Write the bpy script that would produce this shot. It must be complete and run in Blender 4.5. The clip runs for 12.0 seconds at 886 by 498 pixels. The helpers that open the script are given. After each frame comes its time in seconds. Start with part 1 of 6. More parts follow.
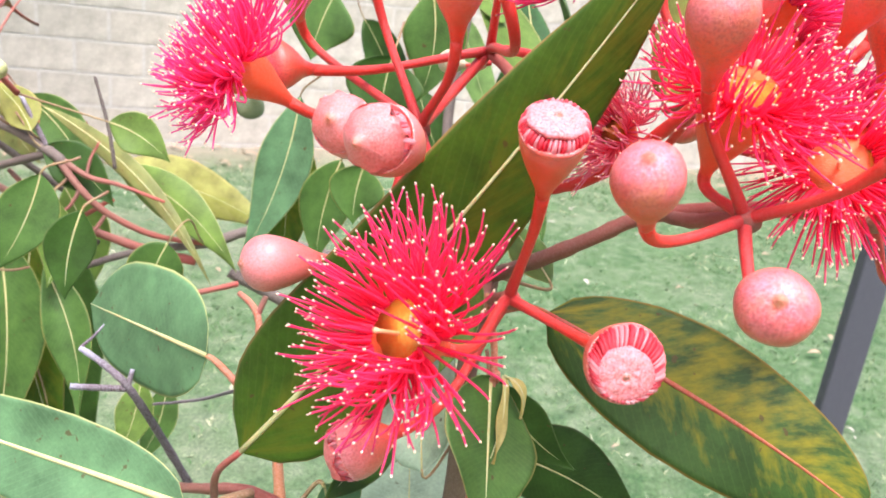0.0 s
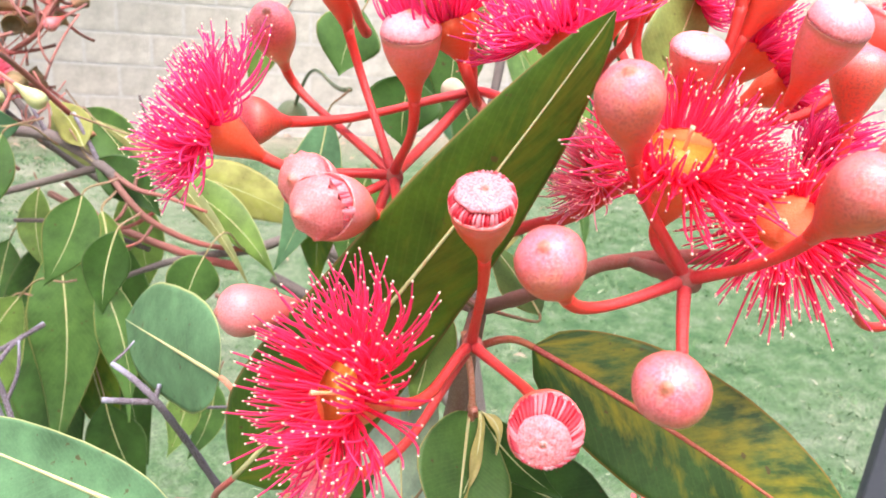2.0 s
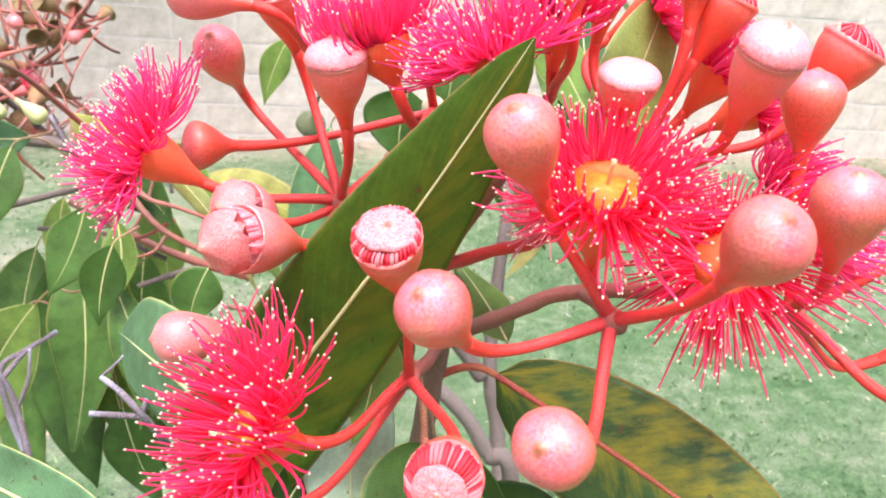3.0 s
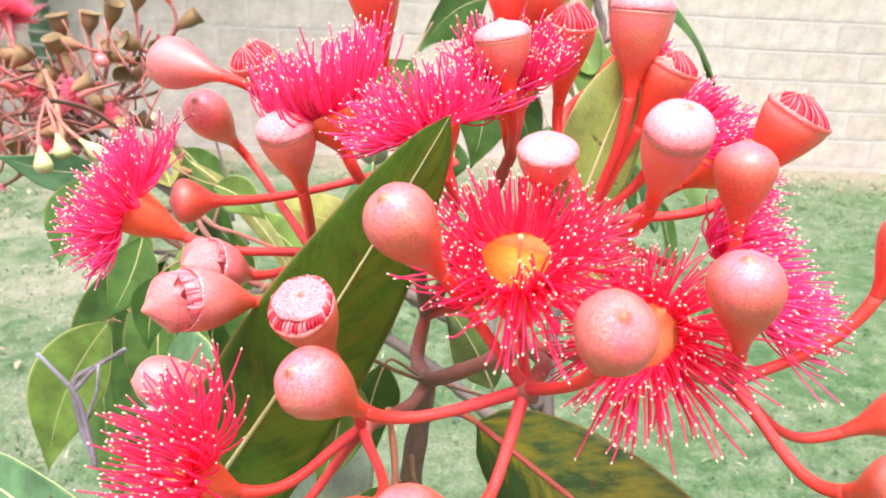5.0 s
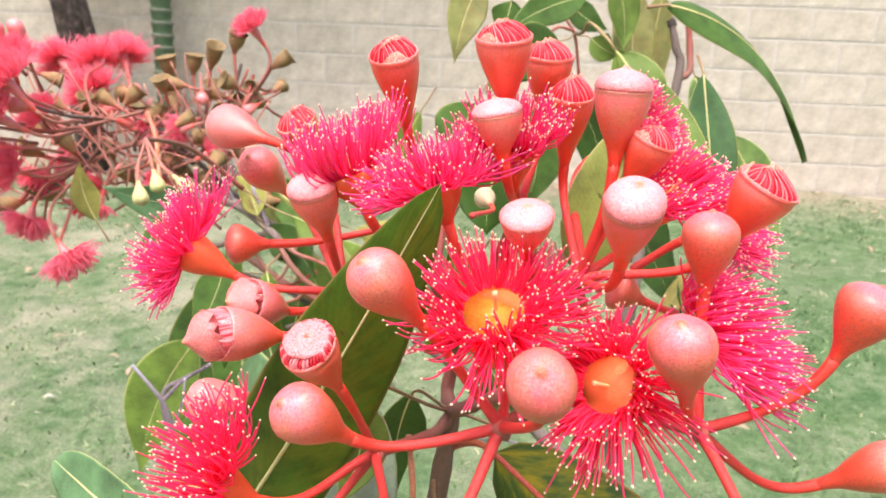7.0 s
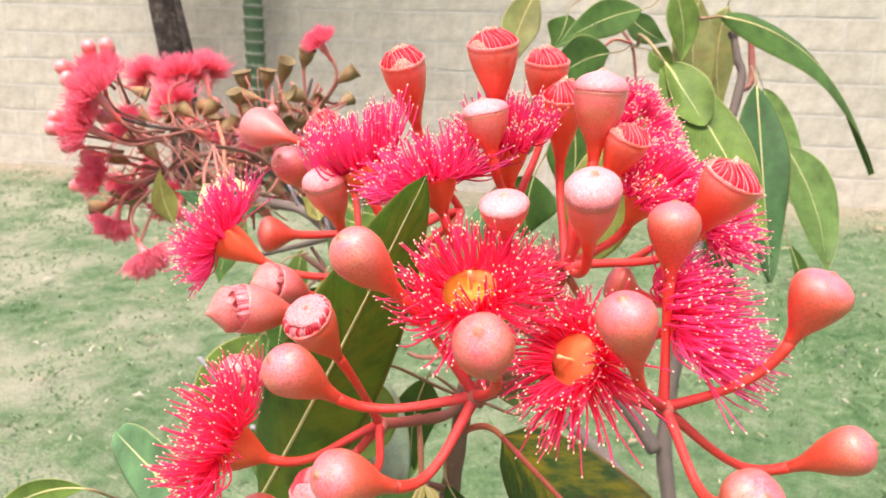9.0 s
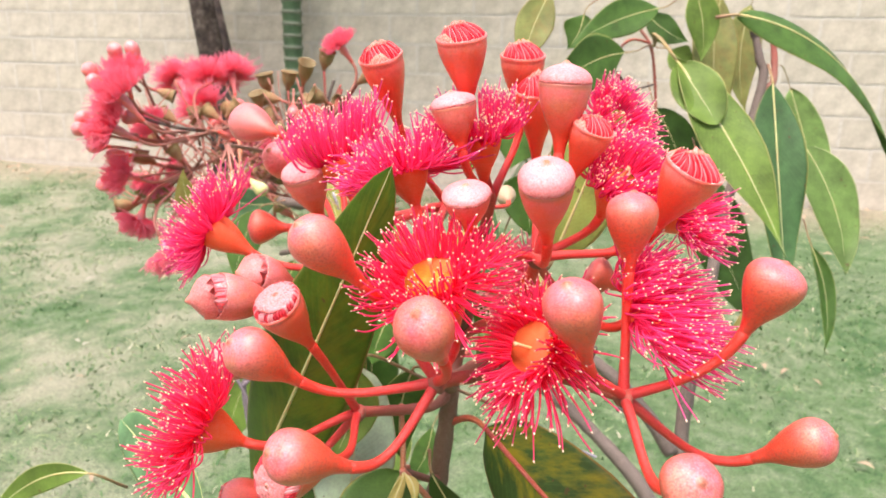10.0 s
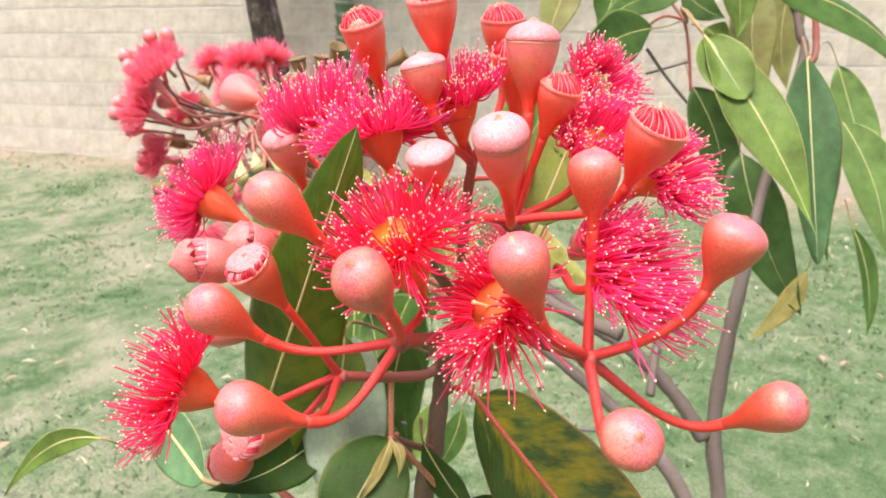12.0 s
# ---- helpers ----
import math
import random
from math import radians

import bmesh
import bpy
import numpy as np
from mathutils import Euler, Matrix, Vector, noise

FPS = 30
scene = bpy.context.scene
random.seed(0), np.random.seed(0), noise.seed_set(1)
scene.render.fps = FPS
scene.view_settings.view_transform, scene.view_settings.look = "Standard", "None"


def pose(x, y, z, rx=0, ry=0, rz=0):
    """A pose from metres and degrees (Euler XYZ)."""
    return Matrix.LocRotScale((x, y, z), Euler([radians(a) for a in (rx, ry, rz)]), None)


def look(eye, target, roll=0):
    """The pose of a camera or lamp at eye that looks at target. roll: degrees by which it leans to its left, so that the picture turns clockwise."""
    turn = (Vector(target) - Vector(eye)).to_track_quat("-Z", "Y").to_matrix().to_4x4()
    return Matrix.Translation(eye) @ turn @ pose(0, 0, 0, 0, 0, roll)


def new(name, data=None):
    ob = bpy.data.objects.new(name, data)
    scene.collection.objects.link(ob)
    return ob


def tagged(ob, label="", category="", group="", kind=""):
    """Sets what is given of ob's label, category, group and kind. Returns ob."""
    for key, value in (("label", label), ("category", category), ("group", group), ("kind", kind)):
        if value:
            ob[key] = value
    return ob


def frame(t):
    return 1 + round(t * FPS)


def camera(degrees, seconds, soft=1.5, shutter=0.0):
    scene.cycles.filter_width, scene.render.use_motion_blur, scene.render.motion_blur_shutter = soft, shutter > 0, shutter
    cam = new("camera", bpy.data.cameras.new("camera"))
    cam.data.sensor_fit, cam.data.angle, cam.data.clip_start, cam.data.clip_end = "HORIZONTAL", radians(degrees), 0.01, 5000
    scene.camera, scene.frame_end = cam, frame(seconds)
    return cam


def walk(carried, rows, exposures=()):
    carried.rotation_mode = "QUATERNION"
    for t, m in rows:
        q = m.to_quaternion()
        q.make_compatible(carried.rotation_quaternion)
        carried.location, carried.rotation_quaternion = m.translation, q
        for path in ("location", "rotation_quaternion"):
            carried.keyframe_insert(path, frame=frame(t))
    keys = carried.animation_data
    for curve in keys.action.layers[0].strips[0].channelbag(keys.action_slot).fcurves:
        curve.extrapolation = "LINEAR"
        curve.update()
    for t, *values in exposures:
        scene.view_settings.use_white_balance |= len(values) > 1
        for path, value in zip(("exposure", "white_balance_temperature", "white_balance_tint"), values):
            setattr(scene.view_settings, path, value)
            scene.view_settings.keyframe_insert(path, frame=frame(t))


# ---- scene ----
cam = camera(59.80, 12.0, soft=1.75)
PATH = [
    (0, -0.00426, -5.82356, 1.29446, 71.958, -6.516, -11.657),
    (0.5, 0.00220, -5.82440, 1.30071, 71.495, -6.272, -10.481),
    (1, 0.00731, -5.82905, 1.30678, 70.935, -5.926, -9.455),
    (1.5, 0.01533, -5.83399, 1.31302, 70.749, -5.128, -8.236),
    (2, 0.02337, -5.83000, 1.31754, 70.303, -4.712, -6.699),
    (2.5, 0.03753, -5.82368, 1.32249, 70.124, -4.297, -5.197),
    (3, 0.05518, -5.82352, 1.32453, 70.316, -4.089, -3.022),
    (5, 0.09635, -5.82617, 1.34166, 70.905, -2.604, 4.383),
    (5.5, 0.10620, -5.83136, 1.34996, 71.384, -2.364, 6.494),
    (6, 0.11234, -5.83607, 1.35511, 71.895, -2.212, 8.637),
    (6.5, 0.11856, -5.84168, 1.35729, 72.250, -1.955, 10.472),
    (7, 0.12609, -5.84444, 1.35865, 72.289, -1.881, 11.881),
    (9, 0.15909, -5.86044, 1.35724, 73.323, -1.075, 18.078),
    (9.5, 0.17206, -5.85971, 1.35608, 73.445, -0.699, 19.676),
    (10, 0.18210, -5.85868, 1.35474, 73.572, -0.606, 20.902),
    (10.5, 0.19000, -5.85941, 1.35323, 73.752, -0.511, 22.354),
    (11, 0.19552, -5.85494, 1.35074, 73.505, 0.059, 23.138),
    (11.5, 0.19917, -5.84839, 1.35016, 72.928, 0.239, 24.166),
    (12, 0.20813, -5.85011, 1.34574, 72.900, 0.526, 24.859),
]
cam.data.dof.use_dof, cam.data.dof.focus_distance, cam.data.dof.aperture_fstop = True, 0.225, 36.0
walk(cam, [(t, pose(x, y, z, rx, ry, rz)) for t, x, y, z, rx, ry, rz in PATH], exposures=[(0, 1.41, 5950, 15), (3, 1.43, 5950, 16), (5.5, 1.39, 6200, 16), (7, 1.22, 6500, 15), (9, 1.19, 6550, 14), (12, 1.16, 6550, 13)])

# ---- world and sun: bright overcast day ----
world = bpy.data.worlds.new("sky")
scene.world = world
world.use_nodes = True
wn = world.node_tree.nodes
sky = wn.new("ShaderNodeTexSky")
sky.sky_type, sky.sun_disc = "NISHITA", False
sky.sun_elevation, sky.sun_rotation = radians(68), radians(200)
sky.air_density, sky.dust_density, sky.ozone_density = 0.75, 7.0, 0.8
wn["Background"].inputs["Strength"].default_value = 0.115
world.node_tree.links.new(sky.outputs[0], wn["Background"].inputs[0])
sun = new("sun", bpy.data.lights.new("sun", "SUN"))
sun.data.energy, sun.data.angle, sun.data.color = 1.95, radians(26), (1.0, 0.98, 0.965)
sun.matrix_world = look((0.9, -7.6, 7.6), (0, -5.0, 0.5))
scene.cycles.max_bounces, scene.cycles.diffuse_bounces = 24, 20


# ---- mesh tools ----
class Shape:
    """Vertices, faces and uv of one mesh."""

    def __init__(self):
        self.v, self.f, self.uv = [], [], []

    def tube(self, pts, radii, sides=8, caps=True, v0=0.0, v1=1.0):
        pts = [Vector(p) for p in pts]
        base, n = len(self.v), len(pts)
        side = None
        for i, p in enumerate(pts):
            way = (pts[min(i + 1, n - 1)] - pts[max(i - 1, 0)]).normalized()
            if side is None:
                side = way.orthogonal().normalized()
            side = (side - way * side.dot(way)).normalized()
            up = way.cross(side)
            for k in range(sides):
                a = 2 * math.pi * k / sides
                self.v.append(p + (side * math.cos(a) + up * math.sin(a)) * radii[i])
                self.uv.append((k / sides, v0 + (v1 - v0) * i / (n - 1)))
        for i in range(n - 1):
            for k in range(sides):
                a, b = base + i * sides + k, base + i * sides + (k + 1) % sides
                self.f.append((a, b, b + sides, a + sides))
        if caps:
            self.f.append(tuple(base + k for k in reversed(range(sides))))
            self.f.append(tuple(base + (n - 1) * sides + k for k in range(sides)))
        return self

    def turned(self, foot, axis, profile, sides=24, squash=None, v0=0.0, v1=1.0):
        """A body of revolution: profile rows are (height along axis, radius)."""
        axis = Vector(axis).normalized()
        side = axis.orthogonal().normalized()
        up = axis.cross(side)
        base, n = len(self.v), len(profile)
        for i, (h, r) in enumerate(profile):
            for k in range(sides):
                a = 2 * math.pi * k / sides
                w = squash(a, i / (n - 1)) if squash else 1.0
                self.v.append(Vector(foot) + axis * h + (side * math.cos(a) + up * math.sin(a)) * r * w)
                self.uv.append((k / sides, v0 + (v1 - v0) * i / (n - 1)))
        for i in range(n - 1):
            for k in range(sides):
                a, b = base + i * sides + k, base + i * sides + (k + 1) % sides
                self.f.append((a, b, b + sides, a + sides))
        self.f.append(tuple(base + k for k in reversed(range(sides))))
        self.f.append(tuple(base + (n - 1) * sides + k for k in range(sides)))
        return self

    def mesh(self, name, origin=(0, 0, 0), smooth=True):
        me = bpy.data.meshes.new(name)
        o = Vector(origin)
        me.from_pydata([tuple(p - o) for p in self.v], [], self.f)
        layer = me.uv_layers.new(name="UVMap")
        idx = np.zeros(len(me.loops), dtype=np.int32)
        me.loops.foreach_get("vertex_index", idx)
        layer.data.foreach_set("uv", np.array(self.uv, dtype=np.float32)[idx].ravel())
        if smooth:
            me.polygons.foreach_set("use_smooth", np.ones(len(me.polygons), dtype=bool))
        me.update()
        return me


def part(name, shape, material, parent, label="", smooth=True, kind=""):
    """Links a shape as one mesh under a thing or a part."""
    root = parent
    while root and root.parent:
        root = root.parent
    ob = new(name, shape.mesh(name, root.matrix_world.translation if root else (0, 0, 0), smooth))
    ob.data.materials.append(material)
    if parent:
        ob.parent = parent
        ob.matrix_basis = Matrix.Identity(4)
    return tagged(ob, label=label, kind=kind)


def thing(name, place, label, category, group="", kind=""):
    ob = new(name)
    ob.empty_display_size = 0.01
    ob.location = place
    ob.matrix_world = Matrix.Translation(place)
    return tagged(ob, label, category, group, kind)


def curve(a, b, c=None, d=None, n=12):
    """Points along a Bezier from a to b (quadratic or cubic controls c, d)."""
    a, b = Vector(a), Vector(b)
    out = []
    for i in range(n + 1):
        t = i / n
        if c is None:
            out.append(a.lerp(b, t))
        elif d is None:
            out.append(a * (1 - t) ** 2 + Vector(c) * 2 * t * (1 - t) + b * t * t)
        else:
            out.append(a * (1 - t) ** 3 + Vector(c) * 3 * t * (1 - t) ** 2 + Vector(d) * 3 * t * t * (1 - t) + b * t ** 3)
    return out


def smooth_rows(rows, n=28):
    """Catmull-Rom through (height, radius) rows."""
    out = []
    m = len(rows) - 1
    for i in range(n + 1):
        s = i / n * m
        k = min(int(s), m - 1)
        t = s - k
        p = [rows[min(max(k + j, 0), m)] for j in (-1, 0, 1, 2)]
        row = []
        for c in (0, 1):
            a, b, cc, d = (q[c] for q in p)
            row.append(0.5 * (2 * b + (cc - a) * t + (2 * a - 5 * b + 4 * cc - d) * t * t + (3 * b - a - 3 * cc + d) * t ** 3))
        out.append((row[0], max(row[1], 0.0)))
    return out


# ---- materials ----
def material(name):
    m = bpy.data.materials.new(name)
    m.use_nodes = True
    return m, m.node_tree.nodes, m.node_tree.links, m.node_tree.nodes["Principled BSDF"]


def ramp(nodes, stops):
    r = nodes.new("ShaderNodeValToRGB")
    while len(r.color_ramp.elements) < len(stops):
        r.color_ramp.elements.new(0.5)
    for e, (p, c) in zip(r.color_ramp.elements, stops):
        e.position, e.color = p, (*c, 1)
    return r


def noise_of(nodes, links, scale, detail=4, rough=0.6, coord="Object"):
    tc = nodes.new("ShaderNodeTexCoord")
    n = nodes.new("ShaderNodeTexNoise")
    n.inputs["Scale"].default_value, n.inputs["Detail"].default_value, n.inputs["Roughness"].default_value = scale, detail, rough
    links.new(tc.outputs[coord], n.inputs["Vector"])
    return n


def mixed(nodes, links, a, b, fac, how="MIX"):
    m = nodes.new("ShaderNodeMix")
    m.data_type, m.blend_type = "RGBA", how
    for sock, val in ((m.inputs[6], a), (m.inputs[7], b), (m.inputs[0], fac)):
        if isinstance(val, (int, float)):
            sock.default_value = val
        elif isinstance(val, tuple):
            sock.default_value = (*val, 1)
        else:
            links.new(val, sock)
    return m.outputs[2]


def bumped(nodes, links, bsdf, height, strength, distance):
    b = nodes.new("ShaderNodeBump")
    b.inputs["Strength"].default_value, b.inputs["Distance"].default_value = strength, distance
    links.new(height, b.inputs["Height"])
    links.new(b.outputs[0], bsdf.inputs["Normal"])


def skin(name, stops, rough=0.36, speck=(1.0, 0.75, 0.7), amount=0.5, sss=0.22, dusk=0.0, top=False, tip_patch=0.0):
    """Plant skin coloured along its length (uv v), with fine pale specks and faint blotches."""
    m, nodes, links, bsdf = material(name)
    uv = nodes.new("ShaderNodeUVMap")
    sep = nodes.new("ShaderNodeSeparateXYZ")
    links.new(uv.outputs[0], sep.inputs[0])
    wob = noise_of(nodes, links, 220, 3)
    add = nodes.new("ShaderNodeMath")
    add.operation = "MULTIPLY_ADD"
    links.new(wob.outputs[0], add.inputs[0])
    add.inputs[1].default_value = 0.22
    sub = nodes.new("ShaderNodeMath")
    sub.operation = "SUBTRACT"
    links.new(sep.outputs[1], sub.inputs[0])
    sub.inputs[1].default_value = 0.11
    links.new(sub.outputs[0], add.inputs[2])
    r = ramp(nodes, stops)
    links.new(add.outputs[0], r.inputs[0])
    fine = noise_of(nodes, links, 1500, 4, 0.75)
    fr = ramp(nodes, [(0.48, (0, 0, 0)), (0.56, (amount, amount, amount))])
    links.new(fine.outputs[0], fr.inputs[0])
    mask = fr.outputs[0]
    if top:
        up = nodes.new("ShaderNodeMapRange")
        links.new(sep.outputs[1], up.inputs[0])
        up.inputs[1].default_value, up.inputs[2].default_value = 0.35, 0.9
        mul = nodes.new("ShaderNodeMath")
        mul.operation = "MULTIPLY"
        links.new(up.outputs[0], mul.inputs[0])
        links.new(fr.outputs[0], mul.inputs[1])
        mask = mul.outputs[0]
        if tip_patch:
            bare = nodes.new("ShaderNodeMapRange")
            links.new(sep.outputs[1], bare.inputs[0])
            bare.inputs[1].default_value, bare.inputs[2].default_value = 0.84, 0.91
            bare.inputs[3].default_value, bare.inputs[4].default_value = 1.0, 0.15
            tipped = nodes.new("ShaderNodeMath")
            tipped.operation = "MULTIPLY"
            links.new(mask, tipped.inputs[0])
            links.new(bare.outputs[0], tipped.inputs[1])
            mask = tipped.outputs[0]
    col = r.outputs[0]
    if tip_patch:
        # uneven lilac-pink and olive patches towards the tip
        for size, tint, low, high in ((120, (0.92, 0.27, 0.34), 0.42, 0.60), (105, (0.66, 0.31, 0.10), 0.48, 0.64)):
            cheek = noise_of(nodes, links, size, 4, 0.62)
            cr = ramp(nodes, [(low, (0, 0, 0)), (high, (tip_patch, tip_patch, tip_patch))])
            links.new(cheek.outputs[0], cr.inputs[0])
            reach = nodes.new("ShaderNodeMapRange")
            links.new(sep.outputs[1], reach.inputs[0])
            reach.inputs[1].default_value, reach.inputs[2].default_value = 0.36, 0.62
            both = nodes.new("ShaderNodeMath")
            both.operation = "MULTIPLY"
            links.new(reach.outputs[0], both.inputs[0])
            links.new(cr.outputs[0], both.inputs[1])
            col = mixed(nodes, links, col, tint, both.outputs[0])
        tip = nodes.new("ShaderNodeMapRange")
        links.new(sep.outputs[1], tip.inputs[0])
        tip.inputs[1].default_value, tip.inputs[2].default_value = 0.86, 0.93
        tip.inputs[4].default_value = 0.7
        col = mixed(nodes, links, col, (0.42, 0.15, 0.07), tip.outputs[0])
    col = mixed(nodes, links, col, speck, mask)
    if dusk:
        patch = noise_of(nodes, links, 620, 5, 0.7)
        pr = ramp(nodes, [(0.42, (0, 0, 0)), (0.64, (dusk * 0.7,) * 3)])
        links.new(patch.outputs[0], pr.inputs[0])
        col = mixed(nodes, links, col, (0.58, 0.15, 0.08), pr.outputs[0])
        grain = noise_of(nodes, links, 1700, 2, 0.5)
        gr = ramp(nodes, [(0.50, (0, 0, 0)), (0.62, (dusk * 1.2,) * 3)])
        links.new(grain.outputs[0], gr.inputs[0])
        col = mixed(nodes, links, col, (0.48, 0.065, 0.055), gr.outputs[0])
        bsdf.inputs["Coat Weight"].default_value, bsdf.inputs["Coat Roughness"].default_value = 0.6 if top else 0.2, 0.34
    info = nodes.new("ShaderNodeObjectInfo")
    hsv = nodes.new("ShaderNodeHueSaturation")
    mr = nodes.new("ShaderNodeMapRange")
    links.new(info.outputs["Random"], mr.inputs[0])
    mr.inputs[3].default_value, mr.inputs[4].default_value = 0.93, 1.08
    links.new(mr.outputs[0], hsv.inputs["Value"])
    links.new(col, hsv.inputs["Color"])
    links.new(hsv.outputs[0], bsdf.inputs["Base Color"])
    bsdf.inputs["Roughness"].default_value = rough
    bsdf.inputs["Subsurface Weight"].default_value = sss
    bsdf.inputs["Subsurface Scale"].default_value = 0.002
    bsdf.inputs["Subsurface Radius"].default_value = (1.0, 0.35, 0.25)
    bumped(nodes, links, bsdf, fine.outputs[0], 0.5, 0.0008)
    return m


RED = (0.76, 0.030, 0.016)
bud_skin = skin("bud_skin", [(0.0, RED), (0.12, (0.88, 0.045, 0.016)), (0.26, (0.91, 0.068, 0.026)), (0.40, (0.86, 0.10, 0.045)), (0.52, (0.79, 0.125, 0.065)), (0.62, (0.74, 0.105, 0.092)), (0.72, (0.77, 0.11, 0.145)), (0.83, (0.80, 0.15, 0.20)), (0.89, (0.56, 0.16, 0.09)), (0.94, (0.36, 0.13, 0.05))], amount=0.36, dusk=0.45, tip_patch=0.36, speck=(0.96, 0.42, 0.49), top=True)
cup_skin = skin("cup_skin", [(0.0, RED), (0.2, (0.94, 0.050, 0.018)), (0.45, (0.94, 0.092, 0.034)), (0.68, (0.90, 0.125, 0.062)), (0.86, (0.86, 0.145, 0.11)), (1.0, (0.84, 0.17, 0.17))], amount=0.35, dusk=0.2, tip_patch=0.3, speck=(0.95, 0.36, 0.38), top=True)
cap_skin = skin("cap_skin", [(0.0, (0.82, 0.18, 0.19)), (0.25, (0.82, 0.25, 0.27)), (0.62, (0.84, 0.31, 0.33)), (0.78, (0.82, 0.31, 0.29)), (0.90, (0.62, 0.27, 0.13)), (1.0, (0.46, 0.20, 0.08))], speck=(0.92, 0.50, 0.53), amount=0.5, dusk=0.25)
lid_skin = skin("lid_skin", [(0.0, (0.74, 0.12, 0.14)), (0.2, (0.80, 0.22, 0.25)), (0.62, (0.80, 0.26, 0.28)), (0.80, (0.80, 0.27, 0.26)), (0.88, (0.52, 0.20, 0.11)), (1.0, (0.15, 0.06, 0.035))], speck=(0.92, 0.50, 0.53), amount=0.36, dusk=0.5, rough=0.6)
ajar_skin = skin("ajar_skin", [(0.0, RED), (0.15, (0.88, 0.065, 0.03)), (0.35, (0.82, 0.11, 0.07)), (0.6, (0.80, 0.15, 0.13)), (0.85, (0.80, 0.20, 0.20)), (1.0, (0.76, 0.13, 0.14))], amount=0.45, dusk=0.3, tip_patch=0.35, speck=(0.95, 0.42, 0.43), top=True)
pink_skin = skin("pink_skin", [(0.0, RED), (0.08, (0.84, 0.07, 0.04)), (0.18, (0.80, 0.125, 0.10)), (0.36, (0.80, 0.19, 0.18)), (0.8, (0.84, 0.27, 0.28)), (0.875, (0.64, 0.21, 0.13)), (0.93, (0.42, 0.14, 0.06))], amount=0.45, dusk=0.28, speck=(0.95, 0.48, 0.50), top=True)
ajar_lid = skin("ajar_lid", [(0.0, (0.78, 0.13, 0.13)), (0.2, (0.80, 0.17, 0.17)), (0.7, (0.80, 0.22, 0.21)), (0.88, (0.70, 0.21, 0.13)), (1.0, (0.44, 0.15, 0.07))], amount=0.4, dusk=0.3, speck=(0.95, 0.42, 0.42))
seam_brown = skin("seam_brown", [(0.0, (0.333, 0.042, 0.0336)), (1.0, (0.412, 0.0756, 0.0504))], amount=0.3, rough=0.7)
rim_pale = skin("rim_pale", [(0.0, (0.86, 0.17, 0.15)), (1.0, (0.88, 0.26, 0.23))], amount=0.5)
torn_coral = skin("torn_coral", [(0.0, (0.90, 0.09, 0.06)), (1.0, (0.93, 0.20, 0.13))], amount=0.3, rough=0.6)
pedicel_skin = skin("pedicel_skin", [(0.0, (0.50, 0.035, 0.035)), (0.4, (0.68, 0.038, 0.032)), (1.0, (0.78, 0.042, 0.022))], amount=0.03)
flower_cup = skin("flower_cup", [(0.0, (0.84, 0.045, 0.018)), (0.4, (0.92, 0.105, 0.03)), (1.0, (0.92, 0.19, 0.05))], amount=0.05)
nectary = skin("nectary", [(0.0, (0.92, 0.32, 0.03)), (0.35, (0.95, 0.56, 0.10)), (0.7, (0.96, 0.66, 0.19)), (1.0, (0.90, 0.42, 0.05))], speck=(0.92, 0.64, 0.14), amount=0.3)


def filament(name, low, high):
    """Thin coloured stamen thread that lets light through."""
    m, nodes, links, bsdf = material(name)
    uv = nodes.new("ShaderNodeUVMap")
    sep = nodes.new("ShaderNodeSeparateXYZ")
    links.new(uv.outputs[0], sep.inputs[0])
    r = ramp(nodes, [(0.0, low), (1.0, high)])
    links.new(sep.outputs[1], r.inputs[0])
    geo = nodes.new("ShaderNodeNewGeometry")
    hsv = nodes.new("ShaderNodeHueSaturation")
    mr = nodes.new("ShaderNodeMapRange")
    links.new(geo.outputs["Random Per Island"], mr.inputs[0])
    mr.inputs[3].default_value, mr.inputs[4].default_value = 0.96, 1.0
    links.new(mr.outputs[0], hsv.inputs["Value"])
    links.new(r.outputs[0], hsv.inputs["Color"])
    links.new(hsv.outputs[0], bsdf.inputs["Base Color"])
    bsdf.inputs["Roughness"].default_value = 0.4
    tr = nodes.new("ShaderNodeBsdfTranslucent")
    links.new(hsv.outputs[0], tr.inputs[0])
    mix = nodes.new("ShaderNodeMixShader")
    mix.inputs[0].default_value = 0.5
    links.new(bsdf.outputs[0], mix.inputs[1])
    links.new(tr.outputs[0], mix.inputs[2])
    clear = nodes.new("ShaderNodeBsdfTransparent")
    clear.inputs[0].default_value = (1.0, 0.38, 0.52, 1)
    thin = nodes.new("ShaderNodeMixShader")
    thin.inputs[0].default_value = 0.35
    links.new(mix.outputs[0], thin.inputs[1])
    links.new(clear.outputs[0], thin.inputs[2])
    links.new(thin.outputs[0], nodes["Material Output"].inputs[0])
    return m


